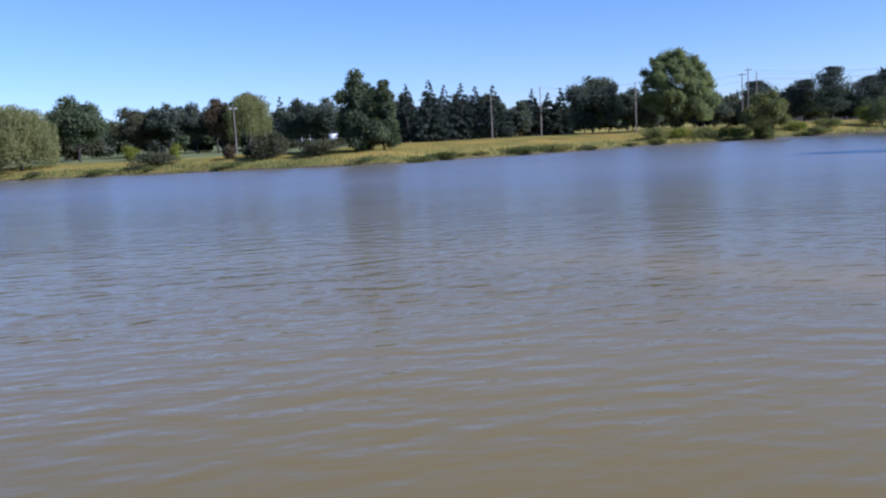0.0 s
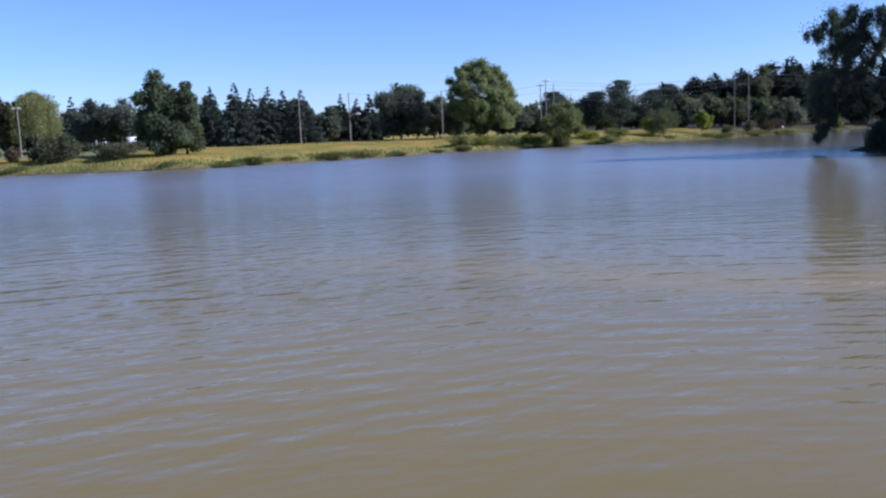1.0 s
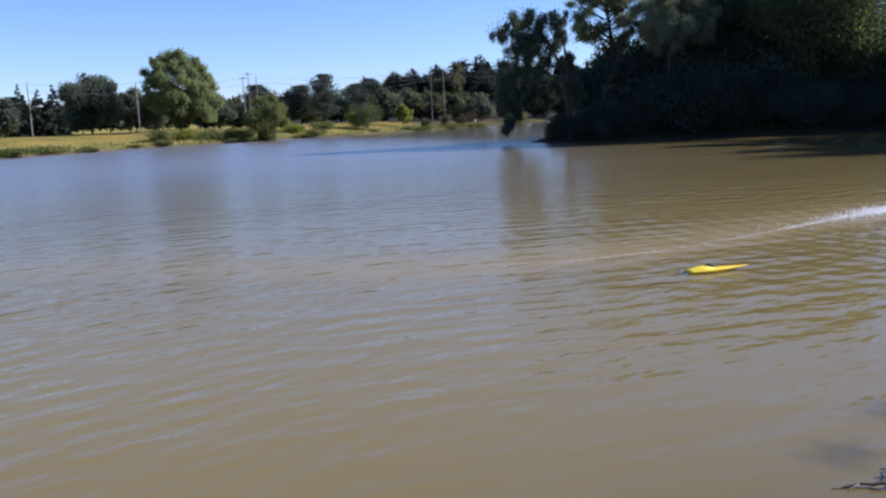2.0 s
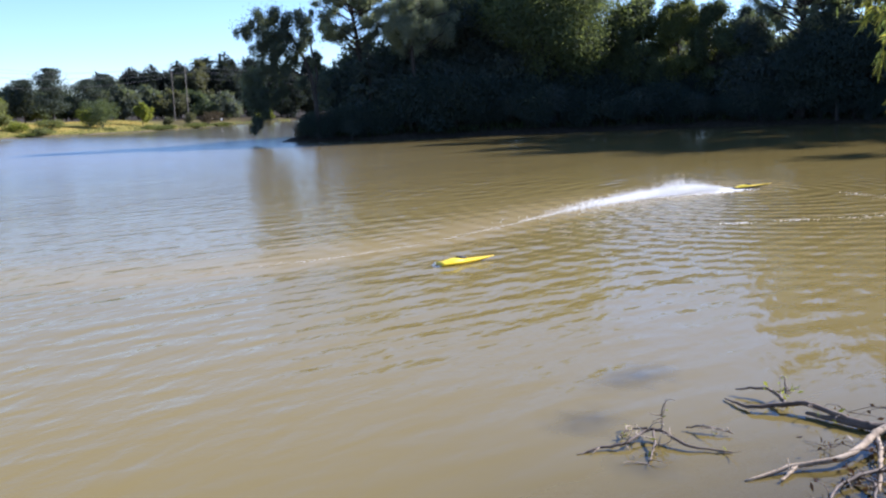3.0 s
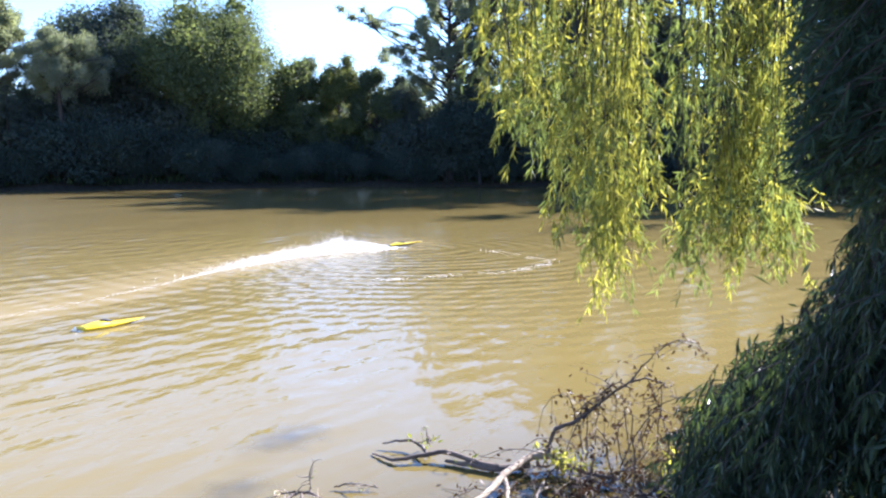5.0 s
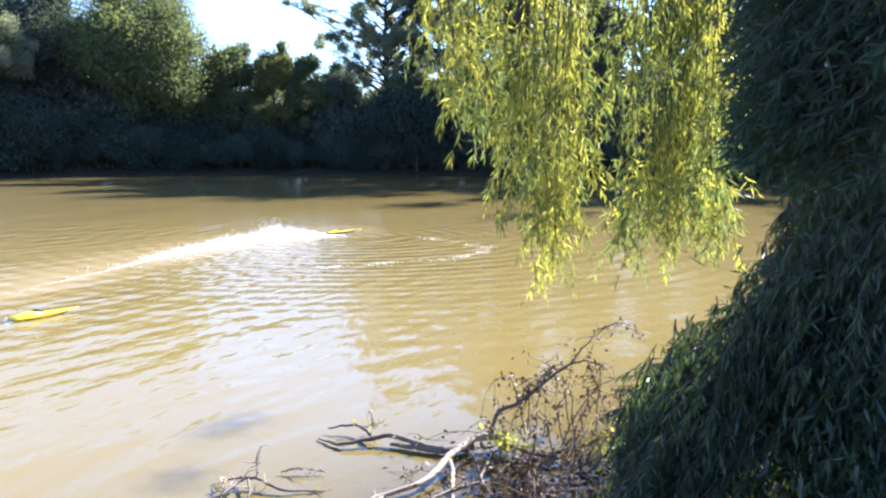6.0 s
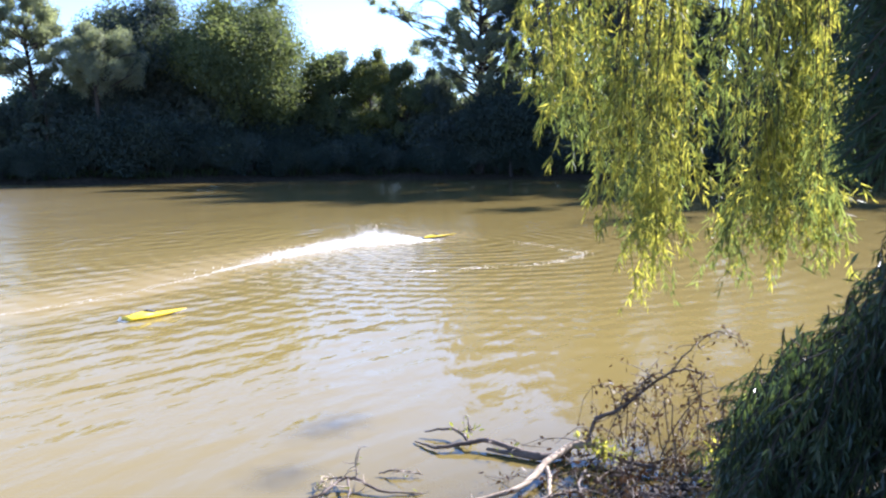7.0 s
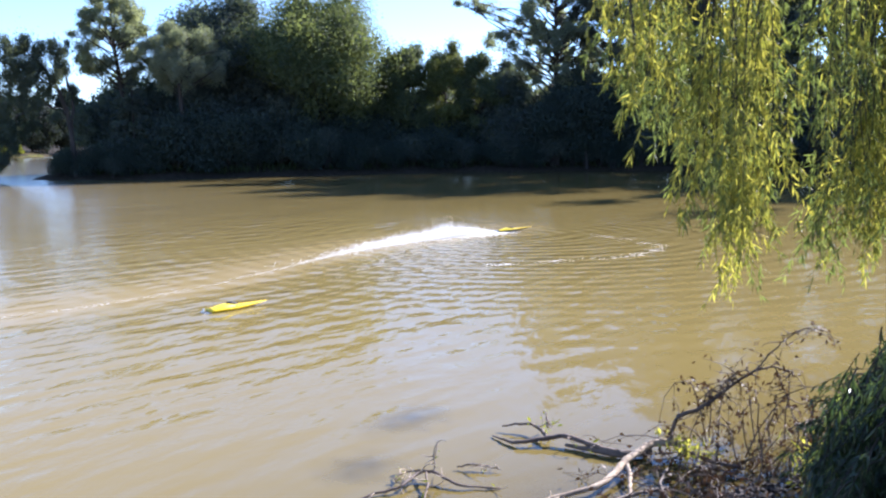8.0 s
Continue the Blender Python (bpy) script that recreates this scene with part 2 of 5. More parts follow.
        l.new(much.outputs[0], bp.inputs["Strength"])
        l.new(tex.outputs[0], bp.inputs["Height"])
        if normal:
            l.new(normal, bp.inputs["Normal"])
        normal = bp.outputs[0]
    fres = n.new("ShaderNodeFresnel")
    fres.inputs["IOR"].default_value = 1.41
    share = n.new("ShaderNodeMath")
    share.operation = "MULTIPLY"
    share.inputs[1].default_value = 0.96
    l.new(normal, fres.inputs["Normal"])
    l.new(normal, gloss.inputs["Normal"])
    l.new(fres.outputs[0], share.inputs[0])
    mix = n.new("ShaderNodeMixShader")
    dull = n.new("ShaderNodeMath")
    dull.operation = "MULTIPLY_ADD"
    dull.inputs[1].default_value, dull.inputs[2].default_value = -0.4, 1.0
    kept = n.new("ShaderNodeMath")
    kept.operation = "MULTIPLY"
    l.new(churn.outputs["Fac"], dull.inputs[0])
    l.new(dull.outputs[0], kept.inputs[0])
    l.new(share.outputs[0], kept.inputs[1])
    l.new(kept.outputs[0], mix.inputs[0])
    l.new(mud.outputs[0], mix.inputs[1])
    l.new(gloss.outputs[0], mix.inputs[2])
    l.new(mix.outputs[0], n["Material Output"].inputs["Surface"])
    return m


WATER = water_material()


def ground_material():
    """Meadow soil and short grass, with a strip of bare mud and gravel along the water."""
    m, n, l, b = material("meadow_ground")
    a = noise_tex(n, l, 0.12, 5)
    f = noise_tex(n, l, 3.0, 4)
    r1 = ramp(n, [(0.3, (0.19, 0.172, 0.045)), (0.55, (0.27, 0.222, 0.052)), (0.75, (0.35, 0.265, 0.068))])
    r2 = ramp(n, [(0.3, (0.07, 0.058, 0.036)), (0.7, (0.16, 0.13, 0.085))])
    l.new(a.outputs["Fac"], r1.inputs[0])
    l.new(f.outputs["Fac"], r2.inputs[0])
    g = n.new("ShaderNodeNewGeometry")
    sep = n.new("ShaderNodeSeparateXYZ")
    l.new(g.outputs["Position"], sep.inputs[0])
    edge = n.new("ShaderNodeMath")
    edge.operation = "MULTIPLY_ADD"
    edge.inputs[1].default_value = 0.35
    l.new(f.outputs["Fac"], edge.inputs[0])
    l.new(sep.outputs["Z"], edge.inputs[2])
    step = n.new("ShaderNodeMapRange")
    step.inputs["From Min"].default_value, step.inputs["From Max"].default_value = 0.3, 0.5
    l.new(edge.outputs[0], step.inputs["Value"])
    mix = n.new("ShaderNodeMixRGB")
    l.new(step.outputs[0], mix.inputs[0])
    l.new(r2.outputs[0], mix.inputs[1])
    l.new(r1.outputs[0], mix.inputs[2])
    r3 = ramp(n, [(0.3, (0.12, 0.135, 0.05)), (0.7, (0.19, 0.2, 0.08))])
    l.new(a.outputs["Fac"], r3.inputs[0])
    mown = n.new("ShaderNodeAttribute")
    mown.attribute_name = "mown"
    lawn = n.new("ShaderNodeMixRGB")
    l.new(mown.outputs["Fac"], lawn.inputs[0])
    l.new(mix.outputs[0], lawn.inputs[1])
    l.new(r3.outputs[0], lawn.inputs[2])
    # dark soil under trees, with some of their shade put into the colour
    dark_soil = ramp(n, [(0.3, (0.022, 0.018, 0.012)), (0.7, (0.055, 0.043, 0.03))])
    l.new(f.outputs["Fac"], dark_soil.inputs[0])
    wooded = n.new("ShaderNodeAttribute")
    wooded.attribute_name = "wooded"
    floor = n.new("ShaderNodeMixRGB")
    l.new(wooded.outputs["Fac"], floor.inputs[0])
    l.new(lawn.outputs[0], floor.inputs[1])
    l.new(dark_soil.outputs[0], floor.inputs[2])
    l.new(floor.outputs[0], b.inputs["Base Color"])
    bp = n.new("ShaderNodeBump")
    bp.inputs["Strength"].default_value, bp.inputs["Distance"].default_value = 0.6, 0.06
    l.new(f.outputs["Fac"], bp.inputs["Height"])
    l.new(bp.outputs[0], b.inputs["Normal"])
    b.inputs["Roughness"].default_value = 0.95
    b.inputs["Specular IOR Level"].default_value = 0.05
    return m


GROUND = ground_material()


# ---- mesh helpers ----
def mesh_of(name, verts, faces, mats, smooth=False):
    """A mesh from vertex and face arrays (all faces of one length)."""
    verts, faces = np.asarray(verts, float), np.asarray(faces, np.int32)
    me = bpy.data.meshes.new(name)
    k = faces.shape[1]
    me.vertices.add(len(verts))
    me.vertices.foreach_set("co", verts.ravel())
    me.loops.add(faces.size)
    me.loops.foreach_set("vertex_index", faces.ravel())
    me.polygons.add(len(faces))
    me.polygons.foreach_set("loop_start", np.arange(0, faces.size, k, dtype=np.int32))
    me.polygons.foreach_set("loop_total", np.full(len(faces), k, np.int32))
    me.polygons.foreach_set("use_smooth", np.full(len(faces), smooth))
    me.update(calc_edges=True)
    me.materials.append(mats)
    return me


def part(name, me, parent, label=""):
    ob = new(name, me)
    ob.parent = parent
    return tagged(ob, label)


def bm_mesh(name, bm, mat, smooth=True):
    me = bpy.data.meshes.new(name)
    bm.to_mesh(me)
    bm.free()
    me.materials.append(mat)
    for p in me.polygons:
        p.use_smooth = smooth
    return me


def tubes(runs, sides=6):
    """Tapered tubes along runs of (points, radii), as one vertex and face array."""
    V, Fc, base = [], [], 0
    ang = np.linspace(0, 2 * np.pi, sides, endpoint=False)
    for pts, rad in runs:
        pts, rad = np.asarray(pts, float), np.asarray(rad, float)
        tan = np.gradient(pts, axis=0)
        tan /= np.linalg.norm(tan, axis=1)[:, None] + 1e-9
        ref = np.where(np.abs(tan[:, 2:3]) > 0.9, [[1.0, 0, 0]], [[0, 0, 1.0]])
        u = np.cross(tan, ref)
        u /= np.linalg.norm(u, axis=1)[:, None] + 1e-9
        w = np.cross(tan, u)
        ring = pts[:, None] + rad[:, None, None] * (np.cos(ang)[None, :, None] * u[:, None] + np.sin(ang)[None, :, None] * w[:, None])
        V.append(ring.reshape(-1, 3))
        n = len(pts)
        i = np.arange(n - 1)[:, None] * sides
        j = np.arange(sides)[None]
        k = (j + 1) % sides
        Fc.append(np.stack([i + j, i + k, i + sides + k, i + sides + j], -1).reshape(-1, 4) + base)
        base += n * sides
        V.append(pts[[-1]] + tan[[-1]] * rad[-1])
        tip = base
        e = np.arange(sides)
        Fc.append(np.stack([base - sides + e, base - sides + (e + 1) % sides, np.full(sides, tip), np.full(sides, tip)], -1))
        base += 1
    V, Fc = np.concatenate(V), np.concatenate(Fc)
    return V, Fc


def tube_mesh(name, runs, mat, sides=6):
    V, Fc = tubes(runs, sides)
    me = bpy.data.meshes.new(name)
    me.from_pydata(V.tolist(), [], [tuple(dict.fromkeys(f)) for f in Fc.tolist()])
    me.materials.append(mat)
    me.polygons.foreach_set("use_smooth", [True] * len(me.polygons))
    return me


def unit(v):
    return v / (np.linalg.norm(v, axis=-1, keepdims=True) + 1e-9)


def leaves(pos, axis, length, width, rng, fold=0.25, face=None):
    """Folded, pointed leaves: arrays of vertices and quads. axis: which way each leaf points; face: which way it looks."""
    n = len(pos)
    u = unit(axis)
    side = unit(np.cross(u, rng.normal(size=(n, 3)) if face is None else face))
    up = np.cross(u, side)
    L = (np.broadcast_to(length, n) * rng.uniform(0.7, 1.25, n))[:, None]
    W = (np.broadcast_to(width, n) * rng.uniform(0.7, 1.25, n))[:, None]
    mid = pos + u * L * 0.42
    v = np.stack([pos, mid + side * W + up * W * fold, pos + u * L - up * W * fold, mid - side * W + up * W * fold], 1)
    return v.reshape(-1, 3), np.arange(4 * n).reshape(-1, 4)


def leaf_mesh(name, pos, axis, length, width, rng, mat, fold=0.25, face=None):
    v, f = leaves(pos, axis, length, width, rng, fold, face)
    return mesh_of(name, v, f, mat)


# ---- the lie of the land ----
POND = [(-160, -8), (-60, -3), (-20, 0.3), (-6, 1.4), (0, 1.9), (3.0, 2.1), (4.4, 1.9), (5.6, 1.45), (7, 0.7), (9, -0.6), (14, -3), (30, -6),
        (55, -4), (65, 2), (67.5, 9), (66, 20), (64, 30), (60, 36), (55.5, 42), (48.5, 46), (41, 50), (34, 53.5), (31, 57), (28.7, 61.5),
        (33, 66), (45, 75), (70, 100), (100, 150), (125, 200), (142, 240)]
POND += [(136, 252), (118, 236), (100, 209), (88, 200), (72, 181), (60, 162), (45, 148), (34, 142), (25, 140), (19, 136), (13, 127),
         (5.5, 122), (0, 119), (-4.6, 110), (-11, 105), (-14, 99), (-21, 94), (-24, 87), (-34, 88), (-43, 89), (-53, 91), (-62, 92.5),
         (-70, 91), (-77, 92), (-120, 95), (-170, 90), (-200, 40)]
POND_A = np.array(POND, float)


def shore_distance(x, y):
    """Metres from the water's edge: positive on land, negative in the pond."""
    x, y = np.atleast_1d(np.asarray(x, float)), np.atleast_1d(np.asarray(y, float))
    best, inside = np.full(x.shape, 1e9), np.zeros(x.shape, bool)
    for (ax, ay), (bx, by) in zip(POND_A, np.roll(POND_A, -1, 0)):
        ex, ey = bx - ax, by - ay
        k = np.clip(((x - ax) * ex + (y - ay) * ey) / (ex * ex + ey * ey), 0, 1)
        best = np.minimum(best, np.hypot(x - ax - k * ex, y - ay - k * ey))
        cross = ((ay > y) != (by > y)) & (x < (bx - ax) * (y - ay) / (by - ay + 1e-12) + ax)
        inside ^= cross
    return np.where(inside, -best, best)


def ground_z(x, y):
    x, y = np.atleast_1d(np.asarray(x, float)), np.atleast_1d(np.asarray(y, float))
    sd = shore_distance(x, y)
    sd = sd + 0.35 * np.sin(x * 0.9 + 1.3 * np.sin(y * 0.5)) * np.clip(np.abs(y) / 30, 0.15, 1)
    near = np.clip((y - 6) / 20, 0, 1)
    top = 0.6 + 1.25 * near
    reach = 1.6 + 4.4 * near
    land = top * (1 - np.exp(-np.clip(sd, 0, None) / reach)) + 0.004 * np.clip(sd, 0, 150) + 0.022 * np.clip(sd - 58, 0, 200) * near
    land += 0.12 * near * np.sin(x * 0.23) * np.cos(y * 0.19) * np.clip(sd / 8, 0, 1)
    bed = -np.clip(-sd * (0.075 + 0.14 * near), 0, 1.2)
    return np.where(sd > 0, land, bed)


def gz(x, y):
    return float(ground_z(x, y)[0])


radii = np.concatenate([[0.004], np.arange(0.3, 12, 0.35), np.arange(12, 40, 1.6), np.arange(40, 210, 1.1), np.geomspace(212, 3500, 26)])
turns = np.radians(np.concatenate([np.arange(-60, 100, 0.55), np.arange(100, 300, 4)]))
RR, TT = np.meshgrid(radii, turns, indexing="ij")
GX, GY = RR * np.sin(TT), RR * np.cos(TT)
GZ = ground_z(GX.ravel(), GY.ravel())
nr, nt = RR.shape
gv = np.stack([GX.ravel(), GY.ravel(), GZ], 1)
gi, gj = np.meshgrid(np.arange(nr - 1), np.arange(nt), indexing="ij")
gk = (gj + 1) % nt
gf = np.stack([gi * nt + gj, (gi + 1) * nt + gj, (gi + 1) * nt + gk, gi * nt + gk], -1).reshape(-1, 4)[:, ::-1]
gv = np.concatenate([gv, [[0, 0, GZ[0]]]])
gmesh = mesh_of("ground", gv, gf, GROUND, True)
mown = np.clip((shore_distance(gv[:, 0], gv[:, 1]) - 9) / 5, 0, 1) * np.clip((-36 - gv[:, 0]) / 4, 0, 1) * (gv[:, 1] > 60)
gmesh.attributes.new("mown", "FLOAT", "POINT").data.foreach_set("value", mown.astype(np.float32))
# where the darker ground lies: wood floors, near bank and channel bank
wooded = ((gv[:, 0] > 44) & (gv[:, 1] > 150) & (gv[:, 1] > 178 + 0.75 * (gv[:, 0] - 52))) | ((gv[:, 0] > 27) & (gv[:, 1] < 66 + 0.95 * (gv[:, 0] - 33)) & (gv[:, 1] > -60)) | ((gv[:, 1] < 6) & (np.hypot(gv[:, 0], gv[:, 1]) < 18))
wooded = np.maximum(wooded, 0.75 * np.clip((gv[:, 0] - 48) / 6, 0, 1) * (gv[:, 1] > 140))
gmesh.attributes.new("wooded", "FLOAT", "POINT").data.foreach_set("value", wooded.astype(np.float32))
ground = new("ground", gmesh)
tagged(ground, "grassy meadow ground with a muddy strip along the pond", "ground", kind="structure")

wr = np.concatenate([np.arange(0.4, 9, 0.2), np.arange(9.2, 22, 0.3), np.geomspace(22.5, 340, 26)])
wt = np.radians(np.arange(0, 360, 1.5))
WR, WT = np.meshgrid(wr, wt, indexing="ij")
wx, wy = (WR * np.sin(WT)).ravel(), (WR * np.cos(WT)).ravel()
wi, wj = np.meshgrid(np.arange(len(wr) - 1), np.arange(len(wt)), indexing="ij")
wk, wn_ = (wj + 1) % len(wt), len(wt)
wf = np.stack([wi * wn_ + wj, (wi + 1) * wn_ + wj, (wi + 1) * wn_ + wk, wi * wn_ + wk], -1).reshape(-1, 4)[:, ::-1]
wmesh = mesh_of("water", np.stack([wx, wy, np.zeros(len(wx))], 1), wf, WATER, True)
depth = np.clip(-ground_z(wx, wy), 0, None)
clarity = wmesh.attributes.new("clarity", "FLOAT", "POINT")
TRAIL = np.array([(-5.0, 15.6), (-2.4, 15.4), (-0.2, 14.3), (2.0, 12.9), (3.5, 11.9), (5.0, 11.5), (6.6, 11.4), (8.2, 11.6), (10.0, 12.1), (11.6, 12.65), (13.2, 13.05), (15.1, 13.25), (16.5, 13.1), (17.5, 12.65)])
near_trail = np.full(len(wx), 1e9)
for (ax, ay), (bx, by) in zip(np.concatenate([[(-16, 14.5)], TRAIL]), TRAIL):
    k = np.clip(((wx - ax) * (bx - ax) + (wy - ay) * (by - ay)) / ((bx - ax) ** 2 + (by - ay) ** 2), 0, 1)
    beyond = (wx - ax) * (by - ay) < (wy - ay) * (bx - ax)
    near_trail = np.minimum(near_trail, np.hypot(wx - ax - k * (bx - ax), wy - ay - k * (by - ay)) / np.where(beyond, 2.2, 1.0))
stirred = wmesh.attributes.new("stirred", "FLOAT", "POINT")
stirred.data.foreach_set("value", (np.clip(0.45 + 0.09 * wx, 0.1, 1) * np.exp(-(near_trail / 0.7) ** 2)).astype(np.float32))
HEAPS = [(5.0, 4.55, 0.26, 0.12), (4.0, 4.1, 0.2, 0.13), (3.75, 3.35, 0.22, 0.12), (4.4, 2.75, 0.25, 0.12)]
clear_field = 0.85 * np.exp(-depth / 0.1) * (WR.ravel() < 40)
for hx, hy, hw, hd in HEAPS:
    clear_field = np.maximum(clear_field, 0.55 * np.exp(-0.35 * (((wx - hx) / hw) ** 2 + ((wy - hy) / hd) ** 2)))
clarity.data.foreach_set("value", clear_field.astype(np.float32))
water = new("water", wmesh)
tagged(water, "silty brown pond water with small wind ripples mirroring sky", "water", kind="structure")


# ---- trees ----
def thing(name, x, y, z=None, label="", category="", group="", kind=""):
    e = new(name)
    e.location = (x, y, gz(x, y) - 0.03 if z is None else z)
    e.empty_display_size = 0.3
    return tagged(e, label, category, group, kind)


def limb(a, b, r0, r1, rng, bend=0.12, n=6):
    a, b = np.asarray(a, float), np.asarray(b, float)
    s = np.linspace(0, 1, n)[:, None]
    off = rng.normal(size=3) * np.linalg.norm(b - a) * bend
    return a + (b - a) * s + off * (s * (1 - s)) * 2, np.linspace(r0, r1, n)


def broadleaf(name, x, y, height, width, seed, mat, label, trunk=0.18, count=5200, size=0.3, lobes=34, lean=(0, 0), gap=0.0, group="trees round the pond", category="tree", stretch=1.0):
    """A broad-leaved tree: tapered trunk, limbs to each mass of leaves, and a crown of single leaves with gaps."""
    rng = np.random.default_rng(seed)
    e = thing(name, x, y, None, label, category, group)
    lo = height * trunk
    ch, cr = (height - lo) / 2, width / 2
    cen = np.array([lean[0], lean[1], lo + ch])
    d = unit(rng.normal(size=(lobes, 3)))
    rr = rng.uniform(0.12, 0.95, lobes)[:, None] ** 0.55
    lobe = d * rr
    taper = 1 - 0.28 * np.clip(lobe[:, 2:3], 0, 1) - 0.15 * np.clip(-lobe[:, 2:3], 0, 1)
    lr = rng.uniform(0.24, 0.42, lobes) * min(cr, ch) * 1.15
    lobe = lobe * np.stack([cr * taper[:, 0], cr * taper[:, 0], ch * stretch - 0.7 * lr], 1) + cen
    count = int(count * 2.1)
    top = int(np.argmax(lobe[:, 2]))
    lobe[top, 2] = height - lr[top] * 0.85
    w = lr ** 2
    pick = rng.choice(lobes, count, p=w / w.sum())
    dd = unit(rng.normal(size=(count, 3)))
    rad = lr[pick] * np.clip(rng.normal(0.8, 0.18, count), 0.05, 1.04)
    pos = lobe[pick] + dd * rad[:, None] * [1, 1, 0.8]
    if gap:
        keep = np.sin(pos[:, 0] * 2.1 + seed) + np.sin(pos[:, 1] * 2.3) + np.sin(pos[:, 2] * 1.9 + seed * 2) > -1.5 + gap
        pos, dd = pos[keep], dd[keep]
    axis = dd * 0.7 + rng.normal(size=pos.shape) * 0.6 + [0, 0, -0.35]
    core = int(count * 0.16)
    cp = rng.choice(lobes, core, p=w / w.sum())
    pos = np.concatenate([pos, lobe[cp] + unit(rng.normal(size=(core, 3))) * (lr[cp] * rng.uniform(0, 0.62, core))[:, None]])
    axis = np.concatenate([axis, rng.normal(size=(core, 3))])
    face = np.concatenate([dd, unit(rng.normal(size=(core, 3)))]) + 0.7 * unit(pos - cen) + rng.normal(size=pos.shape) * 0.4 + [0, 0, 0.2]
    size = np.concatenate([np.full(len(pos) - core, size * 0.86), np.full(core, size * (1.0 if gap else 2.3))])
    r0 = max(0.09, height * 0.022)
    spine = np.array([[0, 0, 0], [lean[0] * 0.25, lean[1] * 0.25, lo * 0.6], [lean[0] * 0.6, lean[1] * 0.6, lo + ch * 0.5], [lean[0], lean[1], height * 0.82]])
    spine[1:3, :2] += rng.normal(size=(2, 2)) * 0.12
    runs = [(spine, [r0, r0 * 0.8, r0 * 0.5, r0 * 0.12])]
    for q in rng.choice(lobes, min(11, lobes), replace=False):
        s = rng.uniform(0.35, 0.75)
        a = spine[1] + (spine[3] - spine[1]) * s * 0.7
        runs.append(limb(a, lobe[q], r0 * 0.36, r0 * 0.06, rng))
    part("trunk", tube_mesh("trunk", runs, BARK, 6), e)
    part("crown", leaf_mesh("crown", pos, axis, size * 1.1, size * 0.5, rng, mat, 0.25, face), e)
    return e


def open_tree(name, x, y, height, width, seed, mat, label, trunk=0.25, clusters=48, reach=(0.5, 1.0), dense=900, size=0.2, hang=0.0, lean=(0, 0), extra=(), flat=0.6, trail=0.25, group="trees round the pond", category="tree"):
    """A loose tree: limbs that part from the trunk, each ending in its own small mass of leaves, with sky between them.
    extra: further masses (x, y, z, radius) on long limbs of their own; hang: how far the masses trail down;
    trail: share of leaves strung along the limbs."""
    rng = np.random.default_rng(seed)
    e = thing(name, x, y, None, label, category, group)
    lo = height * trunk
    d = unit(rng.normal(size=(clusters, 3)))
    q = d * (rng.uniform(0.25, 1, clusters) ** 0.45)[:, None]
    half = (height - lo) / 2
    c = q * [width / 2, width / 2, half] + [lean[0], lean[1], lo + half]
    c[:, :2] *= (1 - 0.15 * np.clip(q[:, 2:3], 0, 1))
    cr = rng.uniform(reach[0], reach[1], clusters)
    if len(extra):
        more = np.repeat(np.array(extra, float), 3, 0)
        more[:, :3] += rng.normal(size=(len(more), 3)) * more[:, 3:] * 0.75
        more[:, 3] *= rng.uniform(0.35, 0.65, len(more))
        c, cr = np.concatenate([c, more[:, :3]]), np.concatenate([cr, more[:, 3]])
    r0 = max(0.1, height * 0.02)
    spine = np.array([(0, 0, 0), (0.2 * lean[0] + rng.normal() * 0.15, 0.2 * lean[1], lo * 0.7), (0.6 * lean[0] + rng.normal() * 0.2, 0.6 * lean[1], lo + half * 0.7), (lean[0], lean[1], height * 0.93)])
    runs = [(spine, [r0, r0 * 0.8, r0 * 0.5, 0.03])]
    P, D, A = [], [], []
    for p, r in zip(c, cr):
        z = np.clip(p[2] - 0.35 * np.hypot(p[0], p[1]) - 0.6, lo * 0.6, height * 0.9)
        a = np.array([np.interp(z, spine[:, 2], spine[:, k]) for k in range(3)])
        line, rad = limb(a, p, r0 * 0.2, 0.014, rng, 0.2, 7)
        runs.append((line, rad))
        n = int(dense * r * r) + 40
        o = unit(rng.normal(size=(n, 3)))
        lump = 0.8 + 0.45 * np.sin(o @ rng.normal(size=(3, 1)) * 3.5 + rng.uniform(0, 6)) * np.sin(o @ rng.normal(size=(3, 1)) * 3.5)
        at = p + o * lump * (r * (rng.uniform(0.05, 1, (n, 1)) ** 0.6 + np.abs(rng.normal(size=(n, 1))) * 0.16)) * [1.1, 1.1, flat]
        if hang:
            at[:, 2] -= hang * r * rng.uniform(0, 1, n) ** 1.6 * (0.4 + np.linalg.norm(at[:, :2] - p[:2], axis=1) / r)
        P.append(at)
        D.append(o)
        for _ in range(3):
            tw = p + unit(rng.normal(size=3)) * r * 0.8
            runs.append(limb(line[4], tw, 0.025, 0.008, rng, 0.1, 4))
        m = int(n * trail)
        t = rng.uniform(0.45, 1.1, (m, 1))
        P.append(line[3] + (p - line[3]) * t + rng.normal(size=(m, 3)) * 0.36 * r)
        D.append(rng.normal(size=(m, 3)))
    P, D = np.concatenate(P), np.concatenate(D)
    A = rng.normal(size=P.shape) * 0.6 + D * 0.5 + [0, 0, -0.3 - 0.8 * hang]
    part("trunk", tube_mesh("trunk", runs, BARK, 6), e)
    part("crown", leaf_mesh("crown", P, A, size, size * (0.42 if not hang else 0.26), rng, mat, 0.25, D + rng.normal(size=P.shape) * 0.4 + [0, 0, 0.3]), e)
    return e


